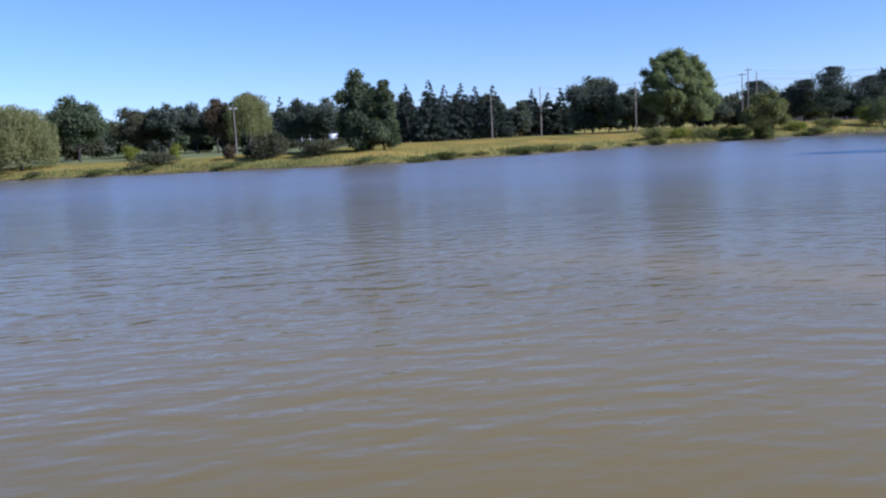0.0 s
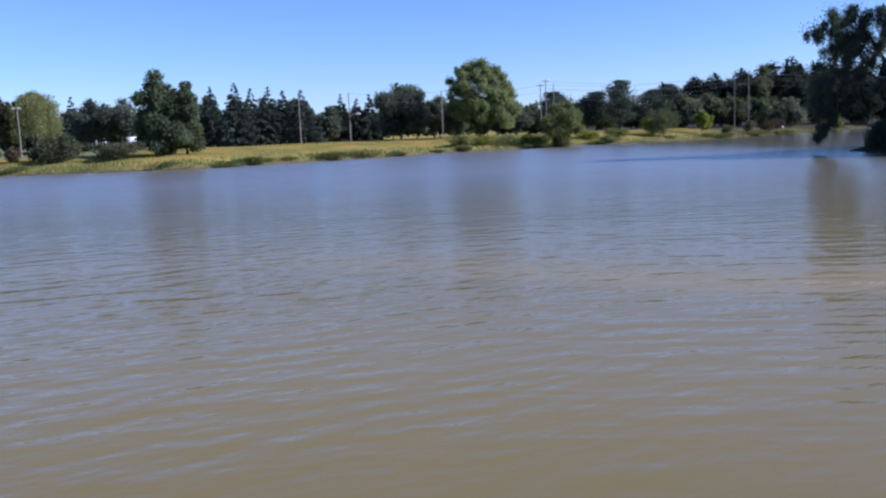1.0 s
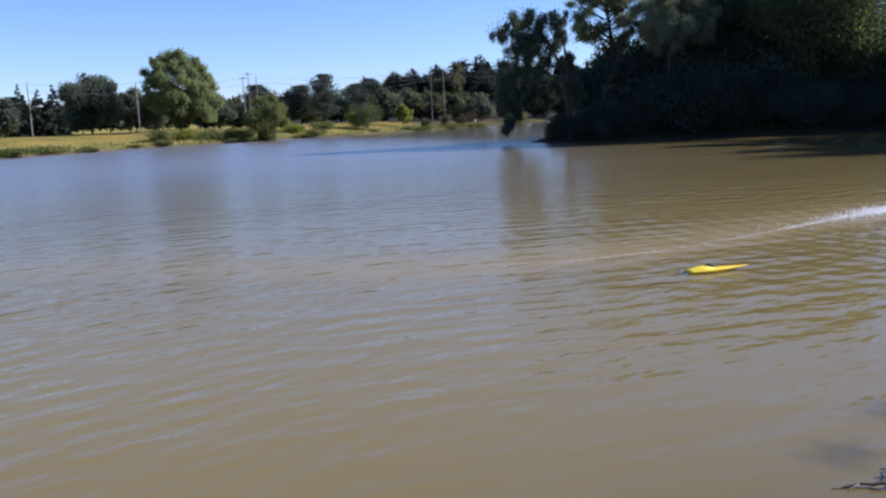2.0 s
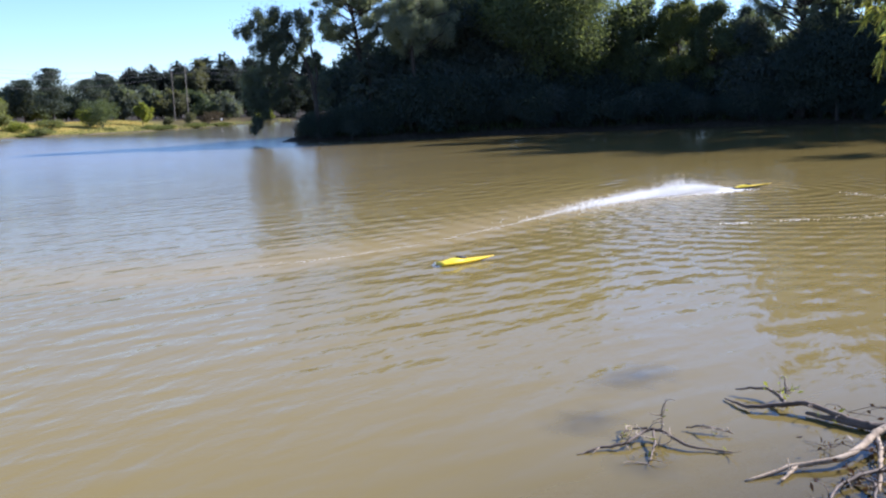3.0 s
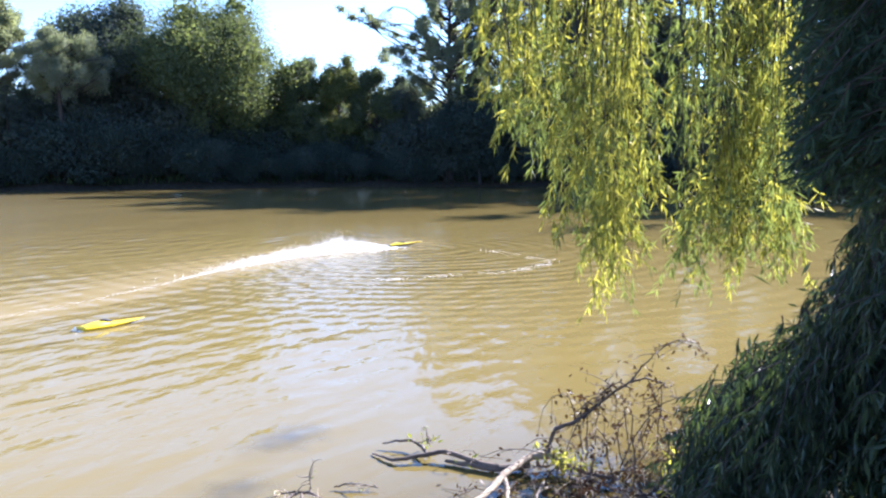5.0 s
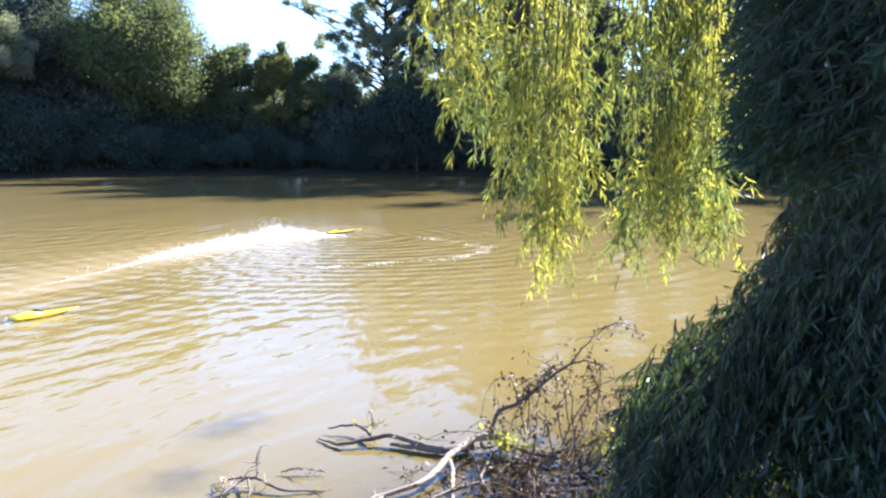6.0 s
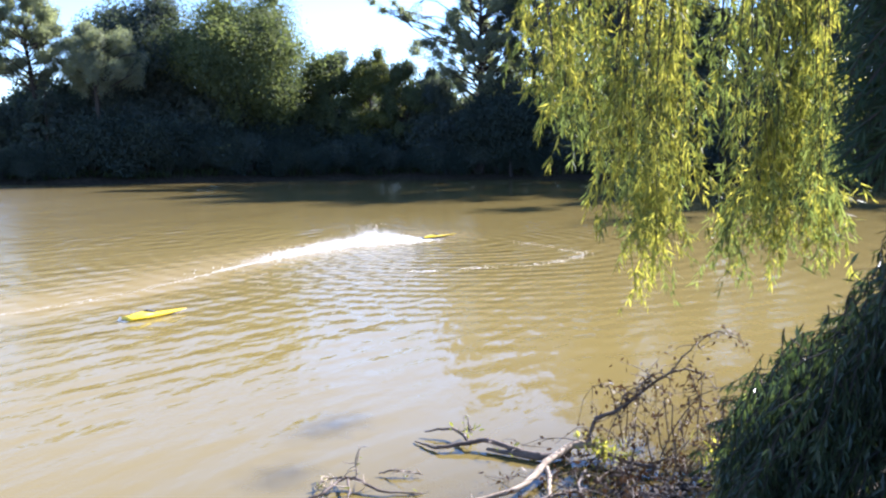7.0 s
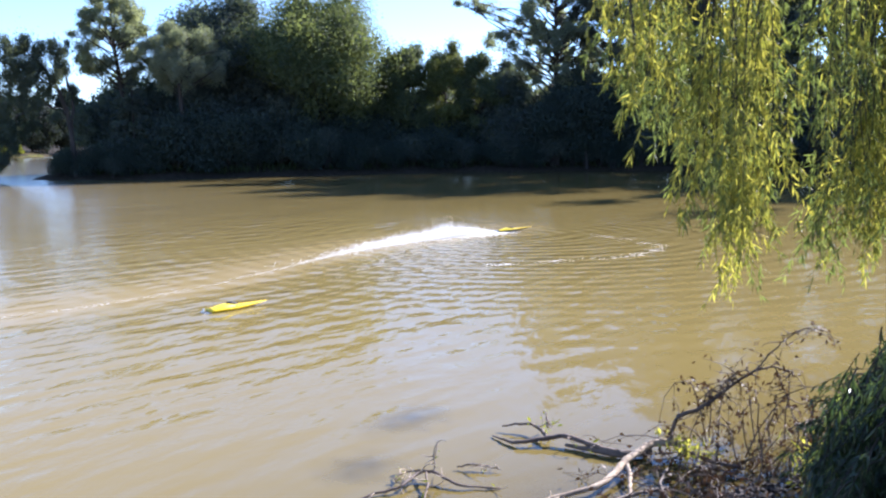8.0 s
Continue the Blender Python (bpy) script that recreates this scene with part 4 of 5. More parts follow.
for i, (x, y, s) in enumerate([(46.5, 63, 1.0), (57, 62, 1.0), (61, 58, 1.0), (64.5, 53, 1.0), (68, 48, 1.0), (70.5, 42, 1.0), (53, 66, 1.0), (48, 70, 1.0), (52, 58.5, 0.95), (57, 54.5, 0.8), (60.5, 50, 0.8), (63, 45, 0.8), (65.5, 40, 0.85), (68, 35, 0.95), (36.5, 63, 0.8), (38.8, 60.5, 0.85), (41, 58.0, 0.8), (45.5, 56, 0.9), (43, 61, 1.0), (50, 55.5, 1.0), (55, 50.5, 0.8), (61, 41.5, 0.85), (64, 37, 0.9), (66.5, 33, 1.0), (69.5, 22.5, 1.1), (71, 16.5, 1.1), (72, 10, 1.1), (74, 28, 1.2), (76, 18, 1.25), (77, 8, 1.2), (70, 6.5, 0.95), (69.5, 2.5, 1.0), (66.5, -1.5, 1.0), (72, 0, 1.2), (62, -6.0, 1.0)]):
    c = copy_thing(back, pose(x, y, gz(x, y) - 0.03, 0, 0, 47 * i))
    c.scale = (s, s, s)
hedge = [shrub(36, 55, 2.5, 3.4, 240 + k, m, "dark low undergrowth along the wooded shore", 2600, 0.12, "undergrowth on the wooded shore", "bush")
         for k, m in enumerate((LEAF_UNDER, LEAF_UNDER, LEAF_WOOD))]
shore = np.array([(60.0, -2.6), (65.2, 2.4), (67.6, 8.6), (66.5, 12), (66.2, 19), (64.6, 29), (60.6, 36.3), (56, 42.6), (49, 46.8), (41.5, 50.8), (34.8, 54.2), (32.0, 57.4), (30.4, 60.6)])
seg = np.linalg.norm(np.diff(shore, axis=0), axis=1)
run = np.concatenate([[0], np.cumsum(seg)])
rng = np.random.default_rng(5)
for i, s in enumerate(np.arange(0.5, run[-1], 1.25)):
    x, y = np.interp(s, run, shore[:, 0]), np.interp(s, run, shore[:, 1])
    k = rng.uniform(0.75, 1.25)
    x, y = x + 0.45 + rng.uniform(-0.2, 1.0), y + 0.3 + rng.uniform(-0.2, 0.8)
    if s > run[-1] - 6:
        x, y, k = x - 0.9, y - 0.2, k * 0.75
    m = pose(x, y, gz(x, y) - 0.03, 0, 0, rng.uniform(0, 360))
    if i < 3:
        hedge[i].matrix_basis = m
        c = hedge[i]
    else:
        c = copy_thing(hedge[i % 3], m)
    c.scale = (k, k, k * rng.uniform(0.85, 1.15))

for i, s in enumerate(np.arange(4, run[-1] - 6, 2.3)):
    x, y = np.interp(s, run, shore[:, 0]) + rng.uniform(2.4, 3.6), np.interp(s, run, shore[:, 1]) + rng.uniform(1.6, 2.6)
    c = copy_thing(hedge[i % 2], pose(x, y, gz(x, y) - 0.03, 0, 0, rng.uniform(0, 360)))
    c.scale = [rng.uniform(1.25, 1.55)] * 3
# bushes on the point; the last four are added to darken the willow's foot
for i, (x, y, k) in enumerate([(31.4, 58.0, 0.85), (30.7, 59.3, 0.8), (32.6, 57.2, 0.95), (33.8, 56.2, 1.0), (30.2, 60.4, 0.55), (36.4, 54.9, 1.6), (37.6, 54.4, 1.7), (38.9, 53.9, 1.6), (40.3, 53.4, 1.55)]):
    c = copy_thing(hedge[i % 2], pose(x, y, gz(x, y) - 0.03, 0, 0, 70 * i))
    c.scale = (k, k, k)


def leaning_willow():
    """The tree on the point: two leaning stems, a crown thrown out over the water and a bough that dips to it."""
    rng = np.random.default_rng(301)
    e = thing("leaning_willow_tree", 30.6, 58.6, None, "leaning willow on the point with a bough dipping to the water", "tree", "trees round the pond")
    z0 = gz(30.6, 58.6)
    B = np.array([30.6, 58.6, z0])

    def rel(*p):
        return np.array(p) - B
    runs = [([rel(30.6, 58.6, z0), rel(30.4, 58.6, 3.2), rel(30.2, 58.7, 4.8), rel(29.8, 58.9, 6.3), rel(29.1, 59.2, 7.7), rel(28.0, 59.8, 9.0)], [0.2, 0.17, 0.14, 0.11, 0.08, 0.03]),
            ([rel(30.4, 58.6, 3.3), rel(30.6, 58.5, 5.1), rel(30.3, 58.6, 6.9), rel(30.0, 58.8, 9.4)], [0.13, 0.11, 0.08, 0.03]),
            ([rel(30.2, 58.7, 4.6), rel(29.0, 59.3, 5.3), rel(27.4, 60.0, 4.5), rel(26.7, 60.4, 2.9), rel(26.4, 60.5, 1.4)], [0.08, 0.07, 0.05, 0.03, 0.015]),
            ([rel(29.9, 58.9, 6.2), rel(28.6, 59.5, 7.2), rel(27.4, 60.1, 7.9), rel(26.0, 60.7, 8.4)], [0.07, 0.05, 0.03, 0.015])]
    lobes = [(25.7, 60.0, 8.5, 0.74), (26.8, 59.8, 9.0, 0.96), (28.3, 60.3, 9.4, 0.96), (29.0, 59.5, 8.8, 0.91), (27.3, 59.3, 7.9, 1.00), (28.5, 59.4, 7.6, 1.04), (29.9, 58.8, 9.1, 0.83),
             (29.7, 58.3, 7.6, 0.87), (29.4, 59.6, 6.5, 0.7), (27.7, 59.2, 6.7, 0.9), (26.9, 60.1, 7.0, 0.7), (28.4, 59.5, 5.5, 0.75), (27.3, 59.9, 5.5, 1.0), (26.4, 60.6, 4.9, 1.0),
             (27.2, 60.6, 4.0, 1.0), (28.4, 60.4, 4.0, 0.7), (25.9, 60.3, 3.5, 0.87), (26.9, 60.5, 2.9, 0.9), (26.6, 60.8, 1.8, 0.6), (26.1, 60.2, 1.2, 0.4), (31.2, 59.2, 5.6, 0.5), (31.0, 58.5, 4.5, 0.6), (31.5, 58.4, 3.6, 0.6), (30.7, 58.7, 6.2, 0.55), (29.4, 59.0, 4.6, 0.5)]
    P, F, twigs = [], [], []
    for x, y, z, r in lobes:
        for _ in range(7):
            o = unit(rng.normal(size=3))
            c = rel(x, y, z) + o * r * rng.uniform(0.35, 1.1) * [1, 1, 0.8]
            q = r * rng.uniform(0.26, 0.5)
            n = int(2000 * q * q) + 60
            d = unit(rng.normal(size=(n, 3)))
            p = c + d * q * rng.uniform(0.1, 1, (n, 1)) ** 0.5
            p[:, 2] -= q * 1.5 * rng.uniform(0, 1, n) ** 2
            P.append(p)
            F.append(d)
            twigs.append(limb(rel(x, y, z) * [0.9, 0.9, 0.97], c, 0.03, 0.01, rng, 0.15, 4))
        n = int(320 * r * r)
        P.append(rel(x, y, z) + rng.normal(size=(n, 3)) * r * [0.55, 0.55, 0.5])
        F.append(rng.normal(size=(n, 3)))
    P, F = np.concatenate(P), np.concatenate(F)
    P[:, 2] = np.maximum(P[:, 2], 0.25 - B[2])
    part("trunk", tube_mesh("trunk", runs + twigs, BARK, 7), e)
    part("crown", leaf_mesh("crown", P, rng.normal(size=P.shape) * 0.5 + [0, 0, -0.9], 0.16, 0.032, rng, LEAF_POINT, 0.25, F + rng.normal(size=P.shape) * 0.5), e)


leaning_willow()


# ---- grass and weeds on the banks ----
def bank_grass(name, area, depth, count, tall, seed, mat, label, back=0.2):
    """Single blades over a strip of bank, thinning away from the water."""
    rng = np.random.default_rng(seed)
    x0, x1, y0, y1 = area
    x, y = rng.uniform(x0, x1, count * 8), rng.uniform(y0, y1, count * 8)
    sd = shore_distance(x, y)
    keep = (sd > back) & (sd < back + depth * rng.uniform(0.15, 1, len(x)) ** 0.8)
    keep &= (x > -38) | (sd < 10) | (y < 60)
    keep &= (x < 50) | (y < 100) | (sd < 1.5)
    x, y = x[keep][:count], y[keep][:count]
    P = np.stack([x, y, ground_z(x, y) - 0.03], 1)
    patch = 0.85 + 0.22 * np.sin(x * 0.35 + np.sin(y * 0.3) * 2) * np.sin(y * 0.27 + 1)
    A = rng.normal(size=P.shape) * 0.22 + [0, 0, 1]
    L = tall * np.clip(patch, 0.4, 1.3)
    ob = new(name, leaf_mesh(name, P, A, L, tall * 0.11, rng, mat, 0.1, rng.normal(size=P.shape) * 0.35 + [0.5, -0.75, 0.3]))
    return tagged(ob, label, "grass", kind="stuff")


FAR_BANK, WOOD_BANK, NEAR_BANK = (-100, 105, 84, 235), (28, 76, 4, 66), (-14, 14, -6, 3)
bank_grass("meadow_grass", FAR_BANK, 36, 200000, 0.19, 401, GRASS_GOLD, "tall golden-yellow goldenrod and grass on the far bank")
bank_grass("bank_grass", FAR_BANK, 4, 42000, 0.46, 402, GRASS_GREEN, "green grass and rushes along the far water line", 0.1)
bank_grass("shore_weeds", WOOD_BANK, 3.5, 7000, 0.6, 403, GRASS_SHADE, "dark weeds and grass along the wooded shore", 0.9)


# ---- poles and wires ----
def utility_pole(x, y, height, label, arms=1, lamp=False, r=0.1):
    """A wooden pole with cross-arms and insulators, some with a lamp on a bracket."""
    e = thing("utility_pole", x, y, None, label, "utility pole", "utility poles")
    part("pole", tube_mesh("pole", [([(0, 0, 0), (0.02, 0, height * 0.5), (0, 0, height)], [r, r * 0.85, r * 0.65])], POLE_WOOD, 10), e)
    for k in range(arms):
        bm = bmesh.new()
        bmesh.ops.create_cube(bm, size=1, matrix=pose(0, -0.16, height - 0.3 - 0.9 * k) @ Matrix.Diagonal((1.2, 0.1, 0.1, 1)))
        bmesh.ops.bevel(bm, geom=bm.edges[:], offset=0.02, segments=1, affect="EDGES")
        arm = part("cross_arm", bm_mesh("cross_arm", bm, POLE_WOOD, False), e)
        for dx in (-0.52, -0.26, 0.26, 0.52):
            z = height - 0.24 - 0.9 * k
            part("insulator", tube_mesh("insulator", [([(dx, -0.16, z), (dx, -0.16, z + 0.1), (dx, -0.16, z + 0.2)], [0.03, 0.06, 0.04])], WHITE, 8), arm)
    if lamp:
        part("lamp_bracket", tube_mesh("lamp_bracket", [([(0, 0, height * 0.52), (0.5, -0.1, height * 0.57), (1.1, -0.2, height * 0.58)], [0.04, 0.035, 0.03])], METAL, 6), e)
        part("lamp_head", tube_mesh("lamp_head", [([(1.0, -0.2, height * 0.575), (1.3, -0.22, height * 0.58), (1.7, -0.25, height * 0.575)], [0.06, 0.12, 0.07])], WHITE, 8), e)
    return e


POLES = [(-56.2, 115.0, 6.5, 1, False), (-22.1, 134.6, 7.3, 0, False), (-13.9, 130.3, 7.6, 0, True), (0.0, 138.0, 7.8, 0, False), (16.9, 148.5, 8.8, 1, False), (18.1, 151.0, 9.6, 1, False),
         (21.5, 167.0, 9.8, 0, False), (62.2, 184.9, 12.0, 0, False), (66.5, 188.6, 12.0, 0, False)]
tops = []
for x, y, h, a, lit in POLES:
    utility_pole(x, y, h, "weathered wooden utility pole" + (" with a street lamp" if lit else " with a cross-arm" if a else " standing in the meadow"), a, lit)
    tops.append(np.array((x, y, gz(x, y) + h)))


def wire(a, b, drop, sag):
    s = np.linspace(0, 1, 24)[:, None]
    a, b = a - [0, 0, drop], b - [0, 0, drop]
    p = a + (b - a) * s
    p[:, 2] -= sag * 4 * (s * (1 - s))[:, 0]
    ob = new("power_line", tube_mesh("power_line", [(p, np.full(24, 0.015))], CABLE, 5))
    return tagged(ob, "thin dark power line slung between utility poles", "cable", "power lines")


far_end = np.array((190.0, 214.0, 12.5))
for drop in (0.15, 1.0, 2.6):
    wire(tops[4], tops[7], drop, 1.2)
    wire(tops[7], far_end, drop, 2.0)
for drop in (0.3, 1.5):
    wire(tops[5], tops[8], drop, 1.2)
    wire(tops[8], far_end + [3, 3, 0], drop, 2.0)
for drop in (0.2, 1.3):
    wire(tops[2], tops[3], drop, 0.4)
    wire(tops[3], tops[4], drop, 0.6)


# ---- vans and signs beyond the lawn ----
def van(x, y, turn, label):
    """A parked box van: body with a sloped nose, windows, wheels."""
    e = thing("van", x, y, None, label, "van", "vans parked beyond the lawn")
    e.rotation_euler = (0, 0, radians(turn))
    prof = [(-2.4, 0.35), (2.4, 0.35), (2.5, 0.9), (2.2, 1.15), (1.5, 1.95), (1.2, 2.05), (-2.3, 2.1), (-2.5, 1.9), (-2.5, 0.5)]
    bm = bmesh.new()
    a = [bm.verts.new((px, -0.95, pz)) for px, pz in prof]
    b = [bm.verts.new((px, 0.95, pz)) for px, pz in prof]
    bm.faces.new(a)
    bm.faces.new(b[::-1])
    for i in range(len(prof)):
        j = (i + 1) % len(prof)
        bm.faces.new((a[j], a[i], b[i], b[j]))
    bmesh.ops.recalc_face_normals(bm, faces=bm.faces[:])
    bmesh.ops.bevel(bm, geom=bm.edges[:], offset=0.06, segments=2, affect="EDGES")
    body = part("body", bm_mesh("body", bm, WHITE), e)
    for side in (-1, 1):
        for x0, x1 in ((-2.0, -0.7), (-0.5, 0.5), (0.65, 1.35)):
            bm = bmesh.new()
            bmesh.ops.create_cube(bm, size=1, matrix=pose((x0 + x1) / 2, side * 0.955, 1.6) @ Matrix.Diagonal((x1 - x0, 0.02, 0.5, 1)))
            part("window", bm_mesh("window", bm, GLASS, False), body)
        for wx in (-1.5, 1.5):
            bm = bmesh.new()
            bmesh.ops.create_cone(bm, cap_ends=True, segments=16, radius1=0.36, radius2=0.36, depth=0.22, matrix=pose(wx, side * 0.86, 0.36, 90))
            bmesh.ops.bevel(bm, geom=bm.edges[:], offset=0.03, segments=1, affect="EDGES")
            part("wheel", bm_mesh("wheel", bm, TYRE), e)
    return e


van(-67.6, 172.5, 68, "white van parked behind dark oaks")
van(-62.9, 174.5, 112, "white van parked behind dark oaks")


def sign(x, y, height, label, wide=0.7):
    e = thing("sign_post", x, y, None, label, "sign", "signs")
    part("post", tube_mesh("post", [([(0, 0, 0), (0, 0, height * 0.5), (0, 0, height)], [0.05, 0.05, 0.05])], POLE_WOOD, 8), e)
    bm = bmesh.new()
    bmesh.ops.create_cube(bm, size=1, matrix=pose(0, -0.08, height - wide / 2) @ Matrix.Diagonal((wide, 0.05, wide * 1.1, 1)))
    bmesh.ops.bevel(bm, geom=bm.edges[:], offset=0.015, segments=1, affect="EDGES")
    part("board", bm_mesh("board", bm, WHITE, False), e, "plain white board")


sign(-21.0, 148.5, 1.9, "white sign board on a post in the meadow")
sign(71.0, 181.0, 1.3, "small white sign on a post by the channel", 0.4)


# ---- boats ----
def boat(name, x, y, z, turn, tilt, label):
    """A model speedboat: V hull, raised cowl with a dark air scoop, rudder, strut and trim tabs."""
    e = thing(name, x, y, z, label, "model boat", "yellow model boats")
    e.rotation_euler = (0, radians(-tilt), radians(turn))
    e.scale = (1, 1, 0.8)
    L, n = 0.9, 22
    bm = bmesh.new()
    rings = []
    for i in range(n):
        s = i / (n - 1)
        half = 0.125 * (1 - max(0, (s - 0.25) / 0.75) ** 1.35) * (0.9 + 0.1 * min(1, s * 4)) + 0.004
        keel = -0.045 + 0.082 * max(0, (s - 0.5) / 0.5) ** 1.7
        chine = -0.012 + 0.052 * max(0, (s - 0.45) / 0.55) ** 1.5
        sheer = 0.03 + 0.014 * s
        crown = sheer + 0.018 * (1 - s)
        ring = [(0, keel), (half * 0.86, chine), (half, sheer - 0.008), (half * 0.94, sheer), (0, crown), (-half * 0.94, sheer), (-half, sheer - 0.008), (-half * 0.86, chine)]
        rings.append([bm.verts.new((s * L - L / 2, py, pz)) for py, pz in ring])
    for p, q in zip(rings, rings[1:]):
        for k in range(8):
            bm.faces.new((p[k], q[k], q[(k + 1) % 8], p[(k + 1) % 8]))
    bm.faces.new(rings[0])
    bm.faces.new(rings[-1][::-1])
    bmesh.ops.recalc_face_normals(bm, faces=bm.faces[:])
    me = bm_mesh("hull", bm, YELLOW)
    me.materials.append(BLACK)
    for p in me.polygons:
        if p.center[2] < (0.022 if tilt else 0.0) + 0.02 * max(0, p.center[0]) and p.normal[2] < 0.3:
            p.material_index = 1
    hull = part("hull", me, e, "yellow hull with a black bottom")
    bm = bmesh.new()
    rings = []
    m = 14
    for i in range(m):
        s = i / (m - 1)
        h = 0.052 * math.sin(min(1, s / 0.62) * 1.57) * (1 if s < 0.62 else max(0.02, 1 - ((s - 0.62) / 0.38) ** 1.2))
        wd = 0.085 * math.sin(3.14 * min(0.97, 0.1 + 0.87 * s)) + 0.012
        rings.append([bm.verts.new((-0.43 + s * 0.42, wd * math.cos(a), 0.036 + h * math.sin(a))) for a in np.linspace(0, math.pi, 9)])
    for p, q in zip(rings, rings[1:]):
        for k in range(8):
            bm.faces.new((p[k], p[k + 1], q[k + 1], q[k]))
    bmesh.ops.recalc_face_normals(bm, faces=bm.faces[:])
    cowl = part("cowl", bm_mesh("cowl", bm, YELLOW_DECK), e)
    bm = bmesh.new()
    bmesh.ops.create_uvsphere(bm, u_segments=16, v_segments=8, radius=1, matrix=pose(-0.1, 0, 0.082, 0, 14, 0) @ Matrix.Diagonal((0.085, 0.045, 0.03, 1)))
    part("air_scoop", bm_mesh("air_scoop", bm, TYRE), cowl, "dark air scoop")
    part("rudder", tube_mesh("rudder", [([(-0.51, 0.03, 0.05), (-0.52, 0.03, 0.0), (-0.53, 0.03, -0.06)], [0.012, 0.02, 0.008])], METAL, 6), e, "bright metal rudder")
    part("prop_strut", tube_mesh("prop_strut", [([(-0.46, 0, -0.02), (-0.5, 0, -0.03), (-0.54, 0, -0.035)], [0.014, 0.018, 0.01])], METAL, 8), e, "metal propeller strut")
    for sd in (-1, 1):
        bm = bmesh.new()
        bmesh.ops.create_cube(bm, size=1, matrix=pose(-0.495, sd * 0.085, -0.012, 0, 5, 0) @ Matrix.Diagonal((0.06, 0.05, 0.006, 1)))
        part("trim_tab", bm_mesh("trim_tab", bm, METAL, False), e, "metal trim tab")
    part("antenna", tube_mesh("antenna", [([(-0.36, 0.03, 0.1), (-0.37, 0.03, 0.16), (-0.39, 0.03, 0.22)], [0.003, 0.002, 0.002])], BLACK, 5), e, "thin black antenna")
    return e


boat("model_boat", 7.2, 9.64, 0.018, -7, 0, "yellow model speedboat drifting at rest on the pond")
boat("racing_boat", 17.95, 12.42, 0.05, -36, 4, "yellow model speedboat racing with spray behind it")

# foam and spray behind the racing boat


def smooth_line(pts, n):
    k = np.linspace(0, len(pts) - 1, n)
    out = np.stack([np.interp(k, np.arange(len(pts)), pts[:, i]) for i in (0, 1)], 1)
    for _ in range(70):
        out[1:-1] = (out[:-2] + 2 * out[1:-1] + out[2:]) / 4
    return out


def flakes(xy, size, rng, z=0.006):
    """Flat, ragged foam flakes that lie on the water."""
    n = len(xy)
    a = np.sort(rng.uniform(0, 6.283, (n, 6)), 1)
    r = size[:, None] * rng.uniform(0.5, 1.2, (n, 6))
    v = np.stack([xy[:, :1] + np.cos(a) * r, xy[:, 1:] + np.sin(a) * r, np.full((n, 6), z) + rng.uniform(0, 0.004, (n, 1))], -1)
    return v.reshape(-1, 3), np.arange(6 * n).reshape(-1, 6)


def wake():
    """Foam on the water and spray above it, thinning with the way behind the boat."""
    rng = np.random.default_rng(77)
    line = smooth_line(TRAIL, 400)
    way = np.concatenate([[0], np.cumsum(np.linalg.norm(np.diff(line, axis=0), axis=1))])
    back = way[-1] - way

    def at(m):
        return np.stack([np.interp(m, back[::-1], line[::-1, k]) for k in (0, 1)], 1)
    m = np.concatenate([rng.exponential(1.7, 7000), rng.uniform(0, 13.0, 1700), rng.uniform(0, 7.0, 1500)])
    m = m[m < way[-1] - 0.2]
    wide = 0.05 + 0.24 * np.exp(-((m - 1.4) / 2.2) ** 2)
    xy = at(m) + rng.normal(size=(len(m), 2)) * wide[:, None]
    v, f = flakes(xy, rng.uniform(0.008, 0.032, len(xy)) * (0.35 + 1.0 * np.exp(-m / 3.0)), rng)
    ob = new("wake_foam", mesh_of("wake_foam", v, f, FOAM))
    tagged(ob, "white foam trail lying on the water behind the racing boat", "foam", kind="stuff")
    n = 24000
    m = np.abs(rng.normal(0, 1.9, n)) + 0.35
    p = np.concatenate([at(m), np.zeros((n, 1))], 1)
    jet = 0.42 * np.clip((m - 0.3) / 0.7, 0, 1) * np.exp(-m / 2.2) * (0.35 + 0.9 * np.abs(np.sin(m * 5.1) * np.sin(m * 2.3 + 1)))
    p[:, :2] += rng.normal(size=(n, 2)) * (0.04 + 0.16 * np.clip(m / 1.6, 0, 1))[:, None]
    p[:, 2] = 0.02 + np.abs(rng.normal(0, 1, n)) * jet * 0.6
    q = np.array([(1, 0, -0.5), (-0.5, 0.87, -0.5), (-0.5, -0.87, -0.5), (0, 0, 1)])
    r = rng.uniform(0.003, 0.011, (n, 1, 1))
    v = (p[:, None] + q[None] * r).reshape(-1, 3)
    t = np.array([(0, 1, 3), (1, 2, 3), (2, 0, 3), (0, 2, 1)])
    f = (np.arange(n)[:, None, None] * 4 + t[None]).reshape(-1, 3)
    ob = new("spray", mesh_of("spray", v, f, FOAM))
    tagged(ob, "white spray of droplets thrown up behind the racing boat", "spray", kind="stuff")


wake()


def foam_curl():
    rng = np.random.default_rng(78)
    line = smooth_line(np.array([(18.3, 10.4), (17.8, 9.2), (17.1, 7.9), (15.8, 7.7), (14.6, 8.0), (13.4, 8.9), (12.4, 9.3)]), 120)
    i = rng.uniform(0, 1, 1500) * 119
    xy = np.stack([np.interp(i, np.arange(120), line[:, 0]), np.interp(i, np.arange(120), line[:, 1])], 1) + rng.normal(size=(1500, 2)) * 0.12
    keep = np.sin(xy[:, 0] * 7) + np.sin(xy[:, 1] * 9) + rng.normal(size=len(xy)) > 0.3
    xy = xy[keep]
    v, f = flakes(xy, rng.uniform(0.005, 0.02, len(xy)), rng)
    ob = new("foam_curl", mesh_of("foam_curl", v, f, FOAM))
